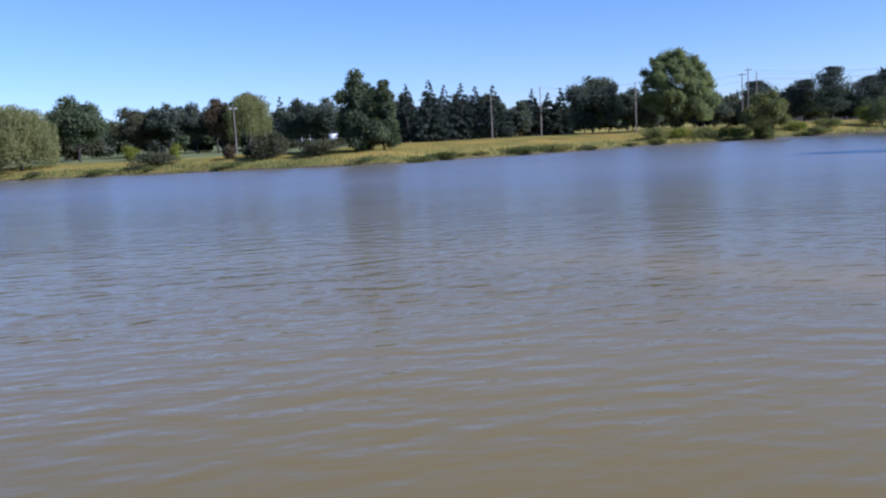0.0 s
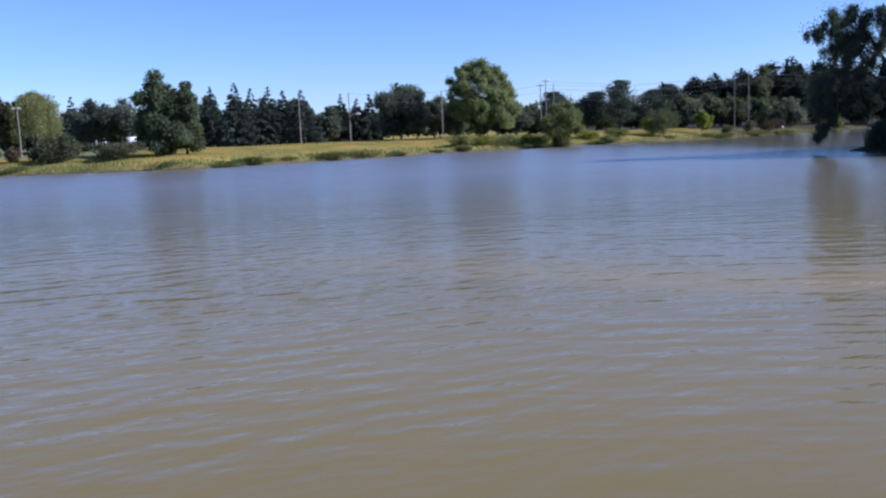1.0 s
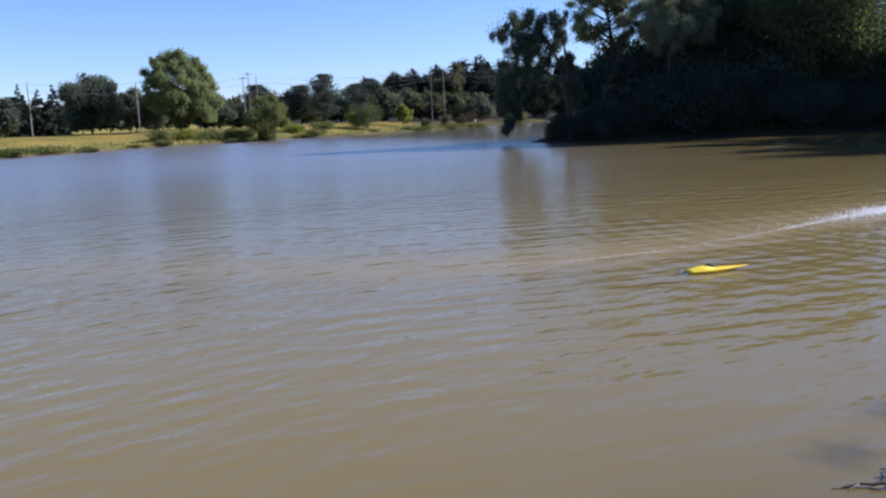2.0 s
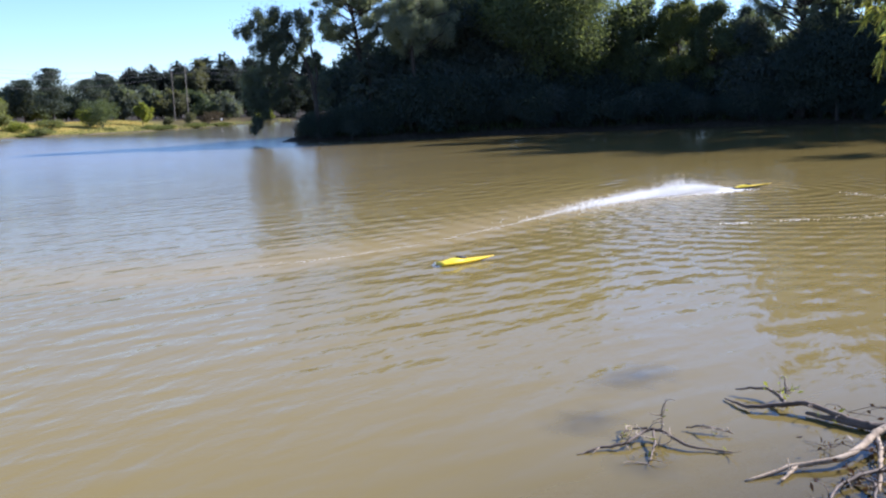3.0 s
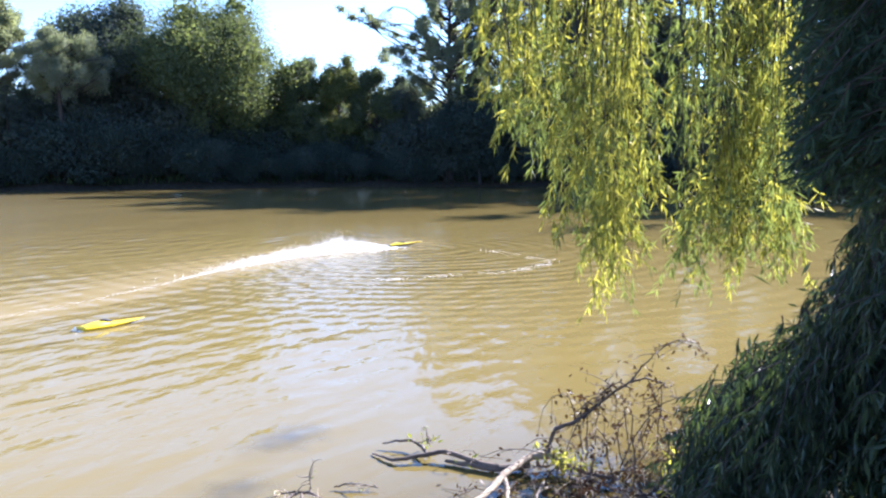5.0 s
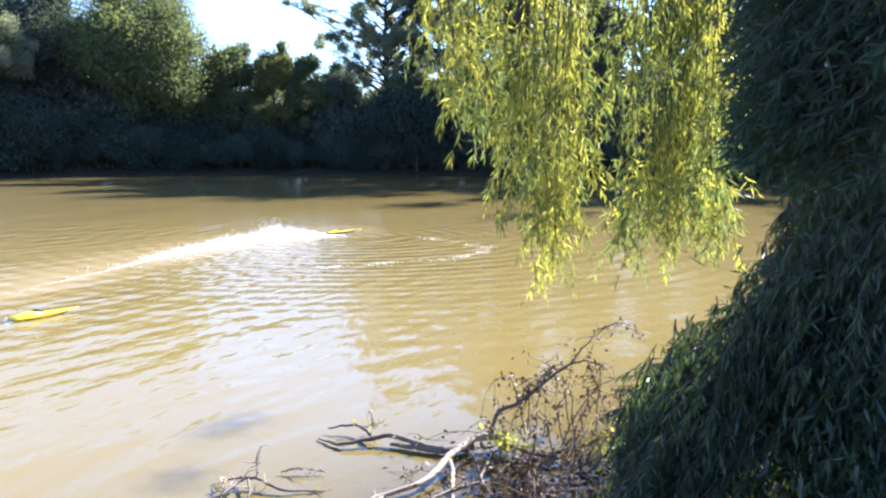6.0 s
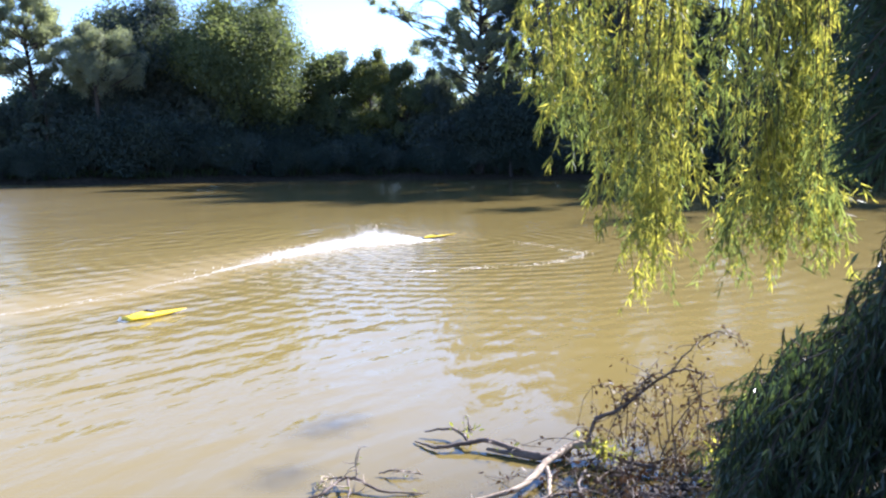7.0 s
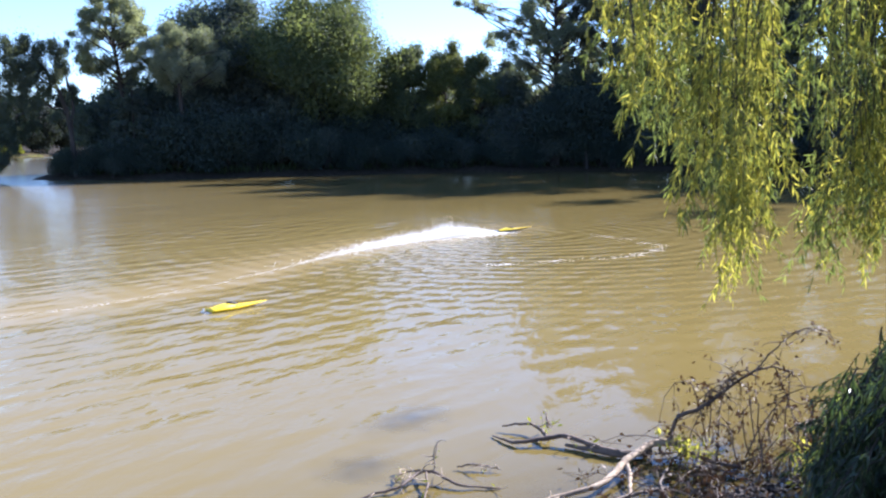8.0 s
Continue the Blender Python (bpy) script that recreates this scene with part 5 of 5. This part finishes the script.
    tagged(ob, "thin curl of old white foam left on the brown water", "foam", kind="stuff")


foam_curl()


# ---- fallen branches at the near bank ----
def branch_thing(name, label, runs, mat, twigs=0, seed=0, twig_mat=None, twig_len=0.3, rise=0.12, leaf=None, leaf_count=0):
    rng = np.random.default_rng(seed)
    base = runs[0][0][0]
    e = thing(name, base[0], base[1], base[2], label, "branch", "fallen branches at the bank")
    B = np.array(base)
    fine = []
    for pts, rad in runs:
        pts = np.array(pts, float)
        k = np.linspace(0, len(pts) - 1, len(pts) * 5)
        p = np.stack([np.interp(k, np.arange(len(pts)), pts[:, c]) for c in range(3)], 1)
        for _ in range(3):
            p[1:-1] = (p[:-2] + 2 * p[1:-1] + p[2:]) / 4
        p[1:-1] += rng.normal(size=(len(p) - 2, 3)) * 0.0025
        r = np.interp(k, np.arange(len(pts)), rad) * rng.uniform(0.93, 1.08, len(k))
        fine.append((p - B, r))
    for p, r in fine:
        part("branch", tube_mesh("branch", [(p, r)], mat, 9), e)
    small, ends = [], []
    for _ in range(twigs):
        p, r = fine[int(rng.integers(len(fine)))]
        a = p[int(rng.integers(2, len(p)))]
        d = unit(rng.normal(size=3) * [1, 1, 0.6] + [0, 0, rise])
        b = a + d * twig_len * rng.uniform(0.4, 1.3)
        b[2] = max(b[2], 0.01 - B[2])
        small.append(limb(a, b, 0.0045, 0.0015, rng, 0.25, 6))
        ends.append(small[-1][0])
    for p, r in small:
        part("twig", tube_mesh("twig", [(p, r)], twig_mat or mat, 5), e)
    if leaf:
        q = np.concatenate(ends)
        q = q[rng.integers(0, len(q), leaf_count)] + rng.normal(size=(leaf_count, 3)) * 0.02
        tagged(part("foliage", leaf_mesh("foliage", q, rng.normal(size=q.shape) + [0, 0, -0.5], 0.05, 0.011, rng, leaf), e), kind="stuff")
    return e


branch_thing("fallen_branch", "bleached bare branch lying in the shallows at the bank",
             [([(5.6, 2.5, 0.1), (5.53, 2.53, 0.1), (5.45, 2.63, 0.095), (5.28, 2.64, 0.085), (5.02, 2.64, 0.07), (4.82, 2.6, 0.06), (4.63, 2.6, 0.05), (4.36, 2.75, 0.03), (4.02, 2.84, 0.0)], [0.028, 0.027, 0.027, 0.025, 0.023, 0.021, 0.019, 0.014, 0.009]),
              ([(5.05, 2.62, 0.07), (4.92, 2.53, 0.055), (4.75, 2.44, 0.04), (4.45, 2.29, 0.0)], [0.017, 0.015, 0.014, 0.01]),
              ([(4.38, 2.74, 0.03), (4.27, 2.72, 0.02), (4.15, 2.7, 0.01)], [0.012, 0.01, 0.006])], DEADWOOD, 9, 505, None, 0.1)
branch_thing("fallen_branch", "dark wet forked branch half sunk in the water",
             [([(5.42, 2.62, 0.05), (5.3, 2.72, 0.035), (5.25, 2.86, 0.04), (5.26, 3.06, 0.06), (5.28, 3.25, 0.07), (5.15, 3.37, 0.05), (5.0, 3.5, 0.03), (5.08, 3.76, 0.01)], [0.026, 0.025, 0.022, 0.019, 0.018, 0.017, 0.014, 0.005]),
              ([(5.17, 3.32, 0.05), (5.29, 3.45, 0.06), (5.36, 3.6, 0.07), (5.24, 3.78, 0.04)], [0.014, 0.014, 0.012, 0.006]),
              ([(5.42, 2.66, 0.04), (5.27, 2.74, 0.03), (5.24, 2.95, 0.025), (5.22, 3.2, 0.02)], [0.026, 0.024, 0.02, 0.012]),
              ([(5.35, 3.44, 0.07), (5.4, 3.48, 0.12), (5.42, 3.5, 0.16)], [0.008, 0.006, 0.003]),
              ([(5.56, 2.5, 0.1), (5.5, 2.38, 0.07), (5.45, 2.2, 0.06), (5.45, 2.0, 0.07)], [0.018, 0.017, 0.015, 0.012])], WETWOOD, 13, 502, None, 0.14, leaf=LEAF_YELLOW, leaf_count=34)
branch_thing("fallen_twigs", "thin bleached twigs poking out of the shallow water",
             [([(3.56, 3.74, 0.0), (3.75, 3.69, 0.02), (3.86, 3.6, 0.035), (4.11, 3.65, 0.06), (4.16, 3.55, 0.06), (4.12, 3.36, 0.03), (4.3, 3.13, 0.01)], [0.006, 0.009, 0.01, 0.011, 0.01, 0.009, 0.004]),
              ([(4.39, 3.56, 0.02), (4.46, 3.48, 0.04), (4.5, 3.4, 0.035), (4.54, 3.3, 0.02)], [0.005, 0.007, 0.006, 0.003]),
              ([(4.14, 3.62, 0.06), (3.92, 3.43, 0.03), (3.78, 3.36, 0.0)], [0.008, 0.006, 0.004]),
              ([(4.12, 3.66, 0.06), (4.04, 3.74, 0.05), (3.95, 3.74, 0.03)], [0.007, 0.006, 0.003]),
              ([(4.15, 3.56, 0.06), (4.2, 3.6, 0.1), (4.22, 3.63, 0.14)], [0.006, 0.004, 0.002])], WETWOOD, 34, 503, DEADWOOD, 0.14, -0.05, LEAF_YELLOW, 14)
branch_thing("fallen_twigs", "dark wet twigs and rotting sticks at the water's edge",
             [([(4.0, 2.35, 0.0), (4.3, 2.45, 0.03), (4.6, 2.4, 0.05), (4.9, 2.25, 0.04)], [0.006, 0.01, 0.012, 0.01]),
              ([(4.2, 2.2, 0.0), (4.45, 2.3, 0.05), (4.5, 2.5, 0.02)], [0.008, 0.01, 0.005]),
              ([(4.7, 2.1, 0.0), (4.85, 2.3, 0.06), (5.1, 2.35, 0.08)], [0.008, 0.011, 0.007])], WETWOOD, 26, 506, None, 0.14, 0.1, LEAF_DRY, 60)
branch_thing("dead_bough", "dead bough rising from the bank and drooping in dry twigs",
             [([(5.53, 2.53, 0.08), (5.55, 2.53, 0.14), (5.55, 2.52, 0.2), (5.57, 2.5, 0.29), (5.62, 2.42, 0.32), (5.7, 2.36, 0.35), (5.8, 2.28, 0.43), (5.9, 2.2, 0.52), (6.0, 2.1, 0.6), (6.1, 2.0, 0.62), (6.16, 1.9, 0.58)], [0.015, 0.014, 0.014, 0.016, 0.015, 0.013, 0.012, 0.011, 0.009, 0.007, 0.003]),
              ([(6.0, 2.1, 0.6), (6.1, 2.05, 0.7), (6.2, 1.95, 0.82), (6.3, 1.86, 0.89), (6.38, 1.74, 0.86)], [0.007, 0.006, 0.005, 0.004, 0.002]),
              ([(5.7, 2.36, 0.35), (5.74, 2.36, 0.44), (5.84, 2.3, 0.5), (5.93, 2.22, 0.49)], [0.005, 0.005, 0.004, 0.002]),
              ([(5.86, 2.22, 0.48), (5.9, 2.22, 0.57), (5.97, 2.16, 0.6), (6.02, 2.08, 0.52)], [0.006, 0.005, 0.004, 0.002]),
              ([(6.08, 2.0, 0.62), (6.1, 1.95, 0.5), (6.12, 1.9, 0.36), (6.1, 1.84, 0.22)], [0.005, 0.004, 0.003, 0.002])], WETWOOD, 64, 504, None, 0.24, -0.35, LEAF_DRY, 240)


def brush(x, y, wide, deep, tall, stems, seed, label, dry=2200, fresh=()):
    """Dry, tangled, drooping stems with withered leaves on the bank, some with a few green shoots."""
    rng = np.random.default_rng(seed)
    e = thing("dry_brush", x, y, 0.03, label, "brush", "plants on the near bank")
    runs, ends = [], []
    for _ in range(stems):
        a = np.array([rng.uniform(-wide, wide), rng.uniform(-deep, deep), -0.02])
        out = rng.normal(size=2) * 0.22
        h = tall * rng.uniform(0.3, 1.0)
        tip = a + [np.clip(out[0], -0.4, 0.4) * 1.7, np.clip(out[1], -0.4, 0.4) * 1.7, h * rng.uniform(0.1, 0.7)]
        t = np.linspace(0, 1, 8)[:, None]
        mid = a + [out[0] * 0.5, out[1] * 0.5, h * 1.5]
        p = a * (1 - t) ** 2 + mid * 2 * t * (1 - t) + tip * t ** 2 + rng.normal(size=(8, 3)) * 0.012
        runs.append((p, np.linspace(0.006, 0.0018, 8)))
        ends.append(p)
        for _ in range(3):
            c = p[int(rng.integers(2, 8))]
            d = c + rng.normal(size=3) * [0.1, 0.1, 0.07] + [0, 0, -0.06]
            d[2] = max(d[2], 0.0)
            runs.append(limb(c, d, 0.003, 0.001, rng, 0.25, 4))
            ends.append(runs[-1][0])
    tagged(part("stem_tangle", tube_mesh("stem_tangle", runs, WETWOOD, 4), e), kind="stuff")
    q = np.concatenate(ends)
    k = q[rng.integers(0, len(q), dry)] + rng.normal(size=(dry, 3)) * 0.02
    k[:, 2] = np.maximum(k[:, 2], 0.0)
    tagged(part("withered_foliage", leaf_mesh("withered_foliage", k, rng.normal(size=k.shape) + [0, 0, -0.7], 0.045, 0.011, rng, LEAF_DRY), e, "withered brown leaves"), kind="stuff")
    for n, cx, cy, cz, sx, sy, sz in fresh:
        k = rng.normal(size=(n, 3)) * [sx, sy, sz] + [cx, cy, cz]
        k[:, 2] = np.maximum(k[:, 2], 0.0)
        tagged(part("fresh_foliage", leaf_mesh("fresh_foliage", k, rng.normal(size=k.shape) + [0, 0, 0.3], 0.075, 0.011, rng, LEAF_WILLOW), e, "fresh yellow-green willow shoots"), kind="stuff")


brush(5.75, 1.85, 0.5, 0.6, 0.6, 46, 511, "tangle of dry brown stems with withered leaves on the bank", 560,
      ((240, -0.3, -0.4, 0.2, 0.14, 0.12, 0.08), (110, -0.28, 0.5, 0.07, 0.07, 0.09, 0.04)))
brush(5.2, 2.05, 0.5, 0.25, 0.12, 30, 512, "low dark mat of dead stems and leaves at the water's edge", 520)


# ---- the willow over the near bank ----
def place(az, el, dist):
    az, el = np.radians(az), np.radians(el)
    return np.stack([np.sin(az) * dist, np.cos(az) * dist, 2.2 + dist * np.tan(el)], -1)


def strand_leaves(top, tip, per_m, sag, rng, droop=1.0):
    """Leaves along hanging strands from top to tip; returns the leaf arrays and the strands."""
    P, A, runs = [], [], []
    for a, b in zip(top, tip):
        ln = np.linalg.norm(b - a)
        if ln < 0.12:
            continue
        n = max(4, int(ln * per_m))
        s = np.sort(rng.uniform(0, 1, n))
        off = rng.normal(size=3) * [1, 1, 0.25] * sag * ln
        c = a + (b - a) * s[:, None] + off * (s * (1 - s))[:, None] * 2
        d = unit(b - a)
        P.append(c)
        A.append(d * 0.55 + [0, 0, -0.75 * droop] + rng.normal(size=(n, 3)) * 0.42)
        t = np.linspace(0, 1, 7)
        runs.append((a + (b - a) * t[:, None] + off * (t * (1 - t))[:, None] * 2, np.linspace(0.0032, 0.001, 7)))
    P, A = np.concatenate(P), np.concatenate(A)
    return P, A, runs


def near_willow():
    rng = np.random.default_rng(601)
    X0, Y0 = 8.4, -1.8
    e = thing("weeping_willow_tree", X0, Y0, None, "weeping willow hanging its leafy strands over the near bank", "tree", "trees round the pond")
    B = np.array([X0, Y0, gz(X0, Y0) - 0.03])
    limbs = [([(8.4, -1.8, B[2]), (8.3, -1.7, 1.6), (8.0, -1.5, 3.2), (7.6, -1.0, 4.4)], [0.38, 0.33, 0.28, 0.2]),
             ([(7.9, -1.4, 3.4), (7.0, 0.0, 4.3), (6.0, 1.4, 4.6), (5.2, 2.4, 4.5), (4.6, 3.0, 4.2)], [0.18, 0.14, 0.1, 0.06, 0.03]),
             ([(7.6, -1.0, 4.2), (6.6, 0.6, 4.9), (6.2, 1.6, 4.9)], [0.14, 0.09, 0.04]),
             ([(8.0, -1.5, 3.0), (6.6, -0.9, 3.7), (5.2, -0.3, 3.6), (4.2, 0.3, 3.2)], [0.15, 0.11, 0.07, 0.03]),
             ([(8.2, -1.6, 2.2), (6.6, -1.1, 2.6), (5.0, -0.3, 2.3), (4.2, 0.4, 1.7)], [0.12, 0.09, 0.05, 0.02])]
    for i, (p, r) in enumerate(limbs):
        part("trunk" if i == 0 else "limb", tube_mesh("limb", [(np.array(p) - B, r)], BARK, 10), e)
    # sunlit curtain: hanging stems with short side sprays, in bunches with gaps between them
    paz = [60.0, 61.7, 62.1, 63.9, 64.6, 65.6, 66.2, 68.4, 70.5, 71.3, 71.6, 73.2, 73.5, 74.4, 75.7, 77.5, 78.8, 80.2, 81.2]
    pel = [9.0, 6.0, 3.0, -0.8, 1.4, -2.4, -4.6, -7.6, -11.0, -8.6, 3.2, 2.6, -7.6, -9.0, -5.8, -7.2, -6.2, -8.6, -3.5]
    heads = np.array([61.0, 62.2, 63.2, 63.9, 65.4, 66.5, 67.4, 68.6, 69.6, 70.5, 73.9, 74.8, 75.8, 76.8, 77.7, 78.8, 79.6])
    bunches = [(heads[i % len(heads)] + rng.normal() * 0.28, rng.uniform(5.3, 6.6)) for i in range(54)] + [(rng.choice([rng.uniform(60.5, 70.8), rng.uniform(73.6, 80.0)]), rng.uniform(5.4, 6.4)) for _ in range(8)]
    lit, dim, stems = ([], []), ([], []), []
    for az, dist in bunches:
        # shady bunches get the dimmer leaf colour to look shaded
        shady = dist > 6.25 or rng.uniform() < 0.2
        low = abs(rng.normal()) * 2.6
        for _ in range(int(rng.integers(2, 5))):
            a2, d2 = az + rng.normal() * 0.38, dist + rng.normal() * 0.1
            low2 = np.interp(a2, paz, pel) + low + abs(rng.normal()) * 1.2
            a = place(a2 + rng.normal() * 0.8, 0, d2)
            a[2] = rng.uniform(3.2, 4.4)
            b = place(a2, low2, d2)
            ln = a[2] - b[2]
            if ln < 0.3:
                continue
            bow = rng.normal(size=3) * [0.08, 0.08, 0]
            t = np.linspace(0, 1, 9)[:, None]
            stem = a + (b - a) * t + bow * (t * (1 - t)) * 4
            stems.append((stem, np.linspace(0.0045, 0.0012, 9)))
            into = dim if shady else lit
            for s in np.cumsum(0.03 + rng.exponential(0.12, 60)):
                if s > ln:
                    break
                c = a + (b - a) * (s / ln) + bow * (s / ln * (1 - s / ln)) * 4
                if math.sin(az * 2.3 + c[2] * 4.1) + math.sin(az * 1.1 - c[2] * 6.3 + 1) < -0.85:
                    continue
                out = rng.normal(size=2)
                out *= rng.uniform(0.04, 0.3) / (np.linalg.norm(out) + 0.1)
                tipz = rng.uniform(0.06, 0.4)
                into[0].append(c)
                into[1].append(c + [out[0], out[1], -tipz])
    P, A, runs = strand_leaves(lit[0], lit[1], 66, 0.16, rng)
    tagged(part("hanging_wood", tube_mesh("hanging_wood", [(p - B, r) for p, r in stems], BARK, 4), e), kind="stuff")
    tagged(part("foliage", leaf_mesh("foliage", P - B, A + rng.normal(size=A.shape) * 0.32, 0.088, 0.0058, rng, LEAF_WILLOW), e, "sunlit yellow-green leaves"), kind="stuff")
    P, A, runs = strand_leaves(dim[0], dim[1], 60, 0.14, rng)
    tagged(part("foliage", leaf_mesh("foliage", P - B, A + rng.normal(size=A.shape) * 0.32, 0.088, 0.0058, rng, LEAF_WILLOW_HALF_LIT), e, "grey-green leaves, dimmed in colour for shade"), kind="stuff")
    # shaded boughs close to the path; their shade is in the leaf colour
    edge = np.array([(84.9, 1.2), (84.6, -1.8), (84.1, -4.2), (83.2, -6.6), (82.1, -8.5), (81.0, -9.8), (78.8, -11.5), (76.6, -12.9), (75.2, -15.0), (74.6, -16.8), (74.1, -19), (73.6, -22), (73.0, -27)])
    # old: strands in the shade colour; fresh: strands in the brighter half-lit colour
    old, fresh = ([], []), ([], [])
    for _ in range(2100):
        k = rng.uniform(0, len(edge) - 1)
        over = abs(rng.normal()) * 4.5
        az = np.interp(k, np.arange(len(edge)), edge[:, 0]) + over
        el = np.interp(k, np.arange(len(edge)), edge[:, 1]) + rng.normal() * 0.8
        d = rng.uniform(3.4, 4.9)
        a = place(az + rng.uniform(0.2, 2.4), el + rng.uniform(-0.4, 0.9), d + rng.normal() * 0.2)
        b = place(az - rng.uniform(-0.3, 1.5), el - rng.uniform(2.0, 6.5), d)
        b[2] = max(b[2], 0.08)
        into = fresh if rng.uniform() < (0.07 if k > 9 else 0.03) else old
        into[0].append(a)
        into[1].append(b)
    # thin sprays that reach out over the water from that edge
    for _ in range(70):
        k = rng.uniform(1.5, len(edge) - 3)
        az, el = np.interp(k, np.arange(len(edge)), edge[:, 0]), np.interp(k, np.arange(len(edge)), edge[:, 1])
        d = rng.uniform(3.9, 4.7)
        old[0].append(place(az + 2.4, el + rng.uniform(-0.2, 0.9), d))
        old[1].append(place(az - rng.uniform(0.2, 1.9), el - rng.uniform(0.2, 1.6), d))
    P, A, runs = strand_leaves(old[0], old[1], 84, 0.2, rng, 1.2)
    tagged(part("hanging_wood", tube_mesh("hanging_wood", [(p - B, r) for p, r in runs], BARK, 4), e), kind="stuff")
    tagged(part("foliage", leaf_mesh("foliage", P - B, A + rng.normal(size=A.shape) * 0.25, 0.062, 0.005, rng, LEAF_WILLOW_SHADED), e, "shaded blue-green leaves"), kind="stuff")
    P, A, runs = strand_leaves(fresh[0], fresh[1], 58, 0.12, rng, 0.8)
    tagged(part("foliage", leaf_mesh("foliage", P - B, A + rng.normal(size=A.shape) * 0.3, 0.06, 0.005, rng, LEAF_WILLOW_HALF_LIT), e, "lighter green leaves, highlights put into their colour"), kind="stuff")
    # the high bough over the path: feathery sprays that trail down to one side
    top, tip = [], []
    for _ in range(1140):
        az = 79.9 + abs(rng.normal()) * 6.0
        el = rng.uniform(-3.2, 17) + 0.1 * (az - 80)
        if el < -1.6 and az < 83.5:
            continue
        d = rng.uniform(2.9, 3.7)
        tip.append(place(az, el, d))
        top.append(place(az + rng.uniform(2, 6), el + rng.uniform(1.5, 5), d + rng.normal() * 0.15))
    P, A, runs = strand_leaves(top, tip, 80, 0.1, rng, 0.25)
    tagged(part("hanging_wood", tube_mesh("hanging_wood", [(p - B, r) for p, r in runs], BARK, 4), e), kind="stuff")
    # this bough's shade is carried by the dark cool green
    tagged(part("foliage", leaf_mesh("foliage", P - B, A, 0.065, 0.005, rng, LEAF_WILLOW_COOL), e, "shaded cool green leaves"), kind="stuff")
    # the rest of the canopy, up and towards the trunk; unseen, added for shade
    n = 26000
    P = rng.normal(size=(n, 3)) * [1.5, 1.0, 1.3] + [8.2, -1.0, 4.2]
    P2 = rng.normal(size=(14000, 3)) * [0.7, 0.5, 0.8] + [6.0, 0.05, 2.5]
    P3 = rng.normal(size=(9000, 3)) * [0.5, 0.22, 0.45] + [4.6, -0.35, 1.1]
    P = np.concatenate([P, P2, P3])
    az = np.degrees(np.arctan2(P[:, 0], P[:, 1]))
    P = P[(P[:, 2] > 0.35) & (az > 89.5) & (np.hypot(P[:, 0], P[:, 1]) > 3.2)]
    # this last clump is in view, filling the low corner of the boughs
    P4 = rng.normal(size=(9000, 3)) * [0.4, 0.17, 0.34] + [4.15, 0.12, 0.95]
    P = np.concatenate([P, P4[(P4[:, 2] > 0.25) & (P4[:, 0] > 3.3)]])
    tagged(part("foliage", leaf_mesh("foliage", P - B, rng.normal(size=P.shape) * 0.5 + [0, 0, -0.9], 0.085, 0.009, rng, LEAF_WILLOW_SHADED), e, "shaded blue-green leaves"), kind="stuff")
    return e


near_willow()


# ---- litter in the shallows ----
def litter():
    rng = np.random.default_rng(701)
    k = rng.uniform(0, 1, 5200)
    xy = np.stack([3.3 + 2.6 * k, 2.75 - 0.75 * k], 1) + rng.normal(size=(5200, 2)) * [0.4, 0.3]
    for cx, cy, m in ((3.95, 4.15, 420), (4.95, 4.6, 300), (3.9, 3.2, 700), (4.3, 3.25, 600), (3.3, 3.2, 300)):
        xy = np.concatenate([xy, rng.normal(size=(m, 2)) * [0.2, 0.13] + [cx, cy]])
    sd = shore_distance(xy[:, 0], xy[:, 1])
    xy = xy[sd < -0.15]
    v, f = flakes(xy, rng.uniform(0.02, 0.06, len(xy)), rng, 0.0)
    v[:, 2] += np.repeat(np.maximum(ground_z(xy[:, 0], xy[:, 1]), -0.13 - 0.05 * rng.uniform(0, 1, len(xy))) + 0.01, 6) + rng.uniform(0, 0.02, len(v))
    ob = new("leaf_litter", mesh_of("leaf_litter", v, f, LITTER))
    tagged(ob, "dark rotten leaves lying on the mud in the shallows", "debris", kind="stuff")


litter()


def sunken_heap(x, y, wide, deep, n, seed):
    rng = np.random.default_rng(seed)
    xy = rng.normal(size=(n, 2)) * [wide, deep] + [x, y]
    v, f = flakes(xy, rng.uniform(0.015, 0.05, n), rng, 0.0)
    far = ((xy[:, 0] - x) / wide) ** 2 + ((xy[:, 1] - y) / deep) ** 2
    v[:, 2] -= np.repeat(0.025 + 0.09 * np.clip(far / 4, 0, 1) + rng.uniform(0, 0.05, n), 6)
    ob = new("leaf_heap", mesh_of("leaf_heap", v, f, LITTER))
    tagged(ob, "sunken heap of dark rotten leaves just under the water", "debris", kind="stuff")


for i, (x, y, wide, deep) in enumerate(HEAPS):
    sunken_heap(x, y, wide, deep, 1500, 711 + i)
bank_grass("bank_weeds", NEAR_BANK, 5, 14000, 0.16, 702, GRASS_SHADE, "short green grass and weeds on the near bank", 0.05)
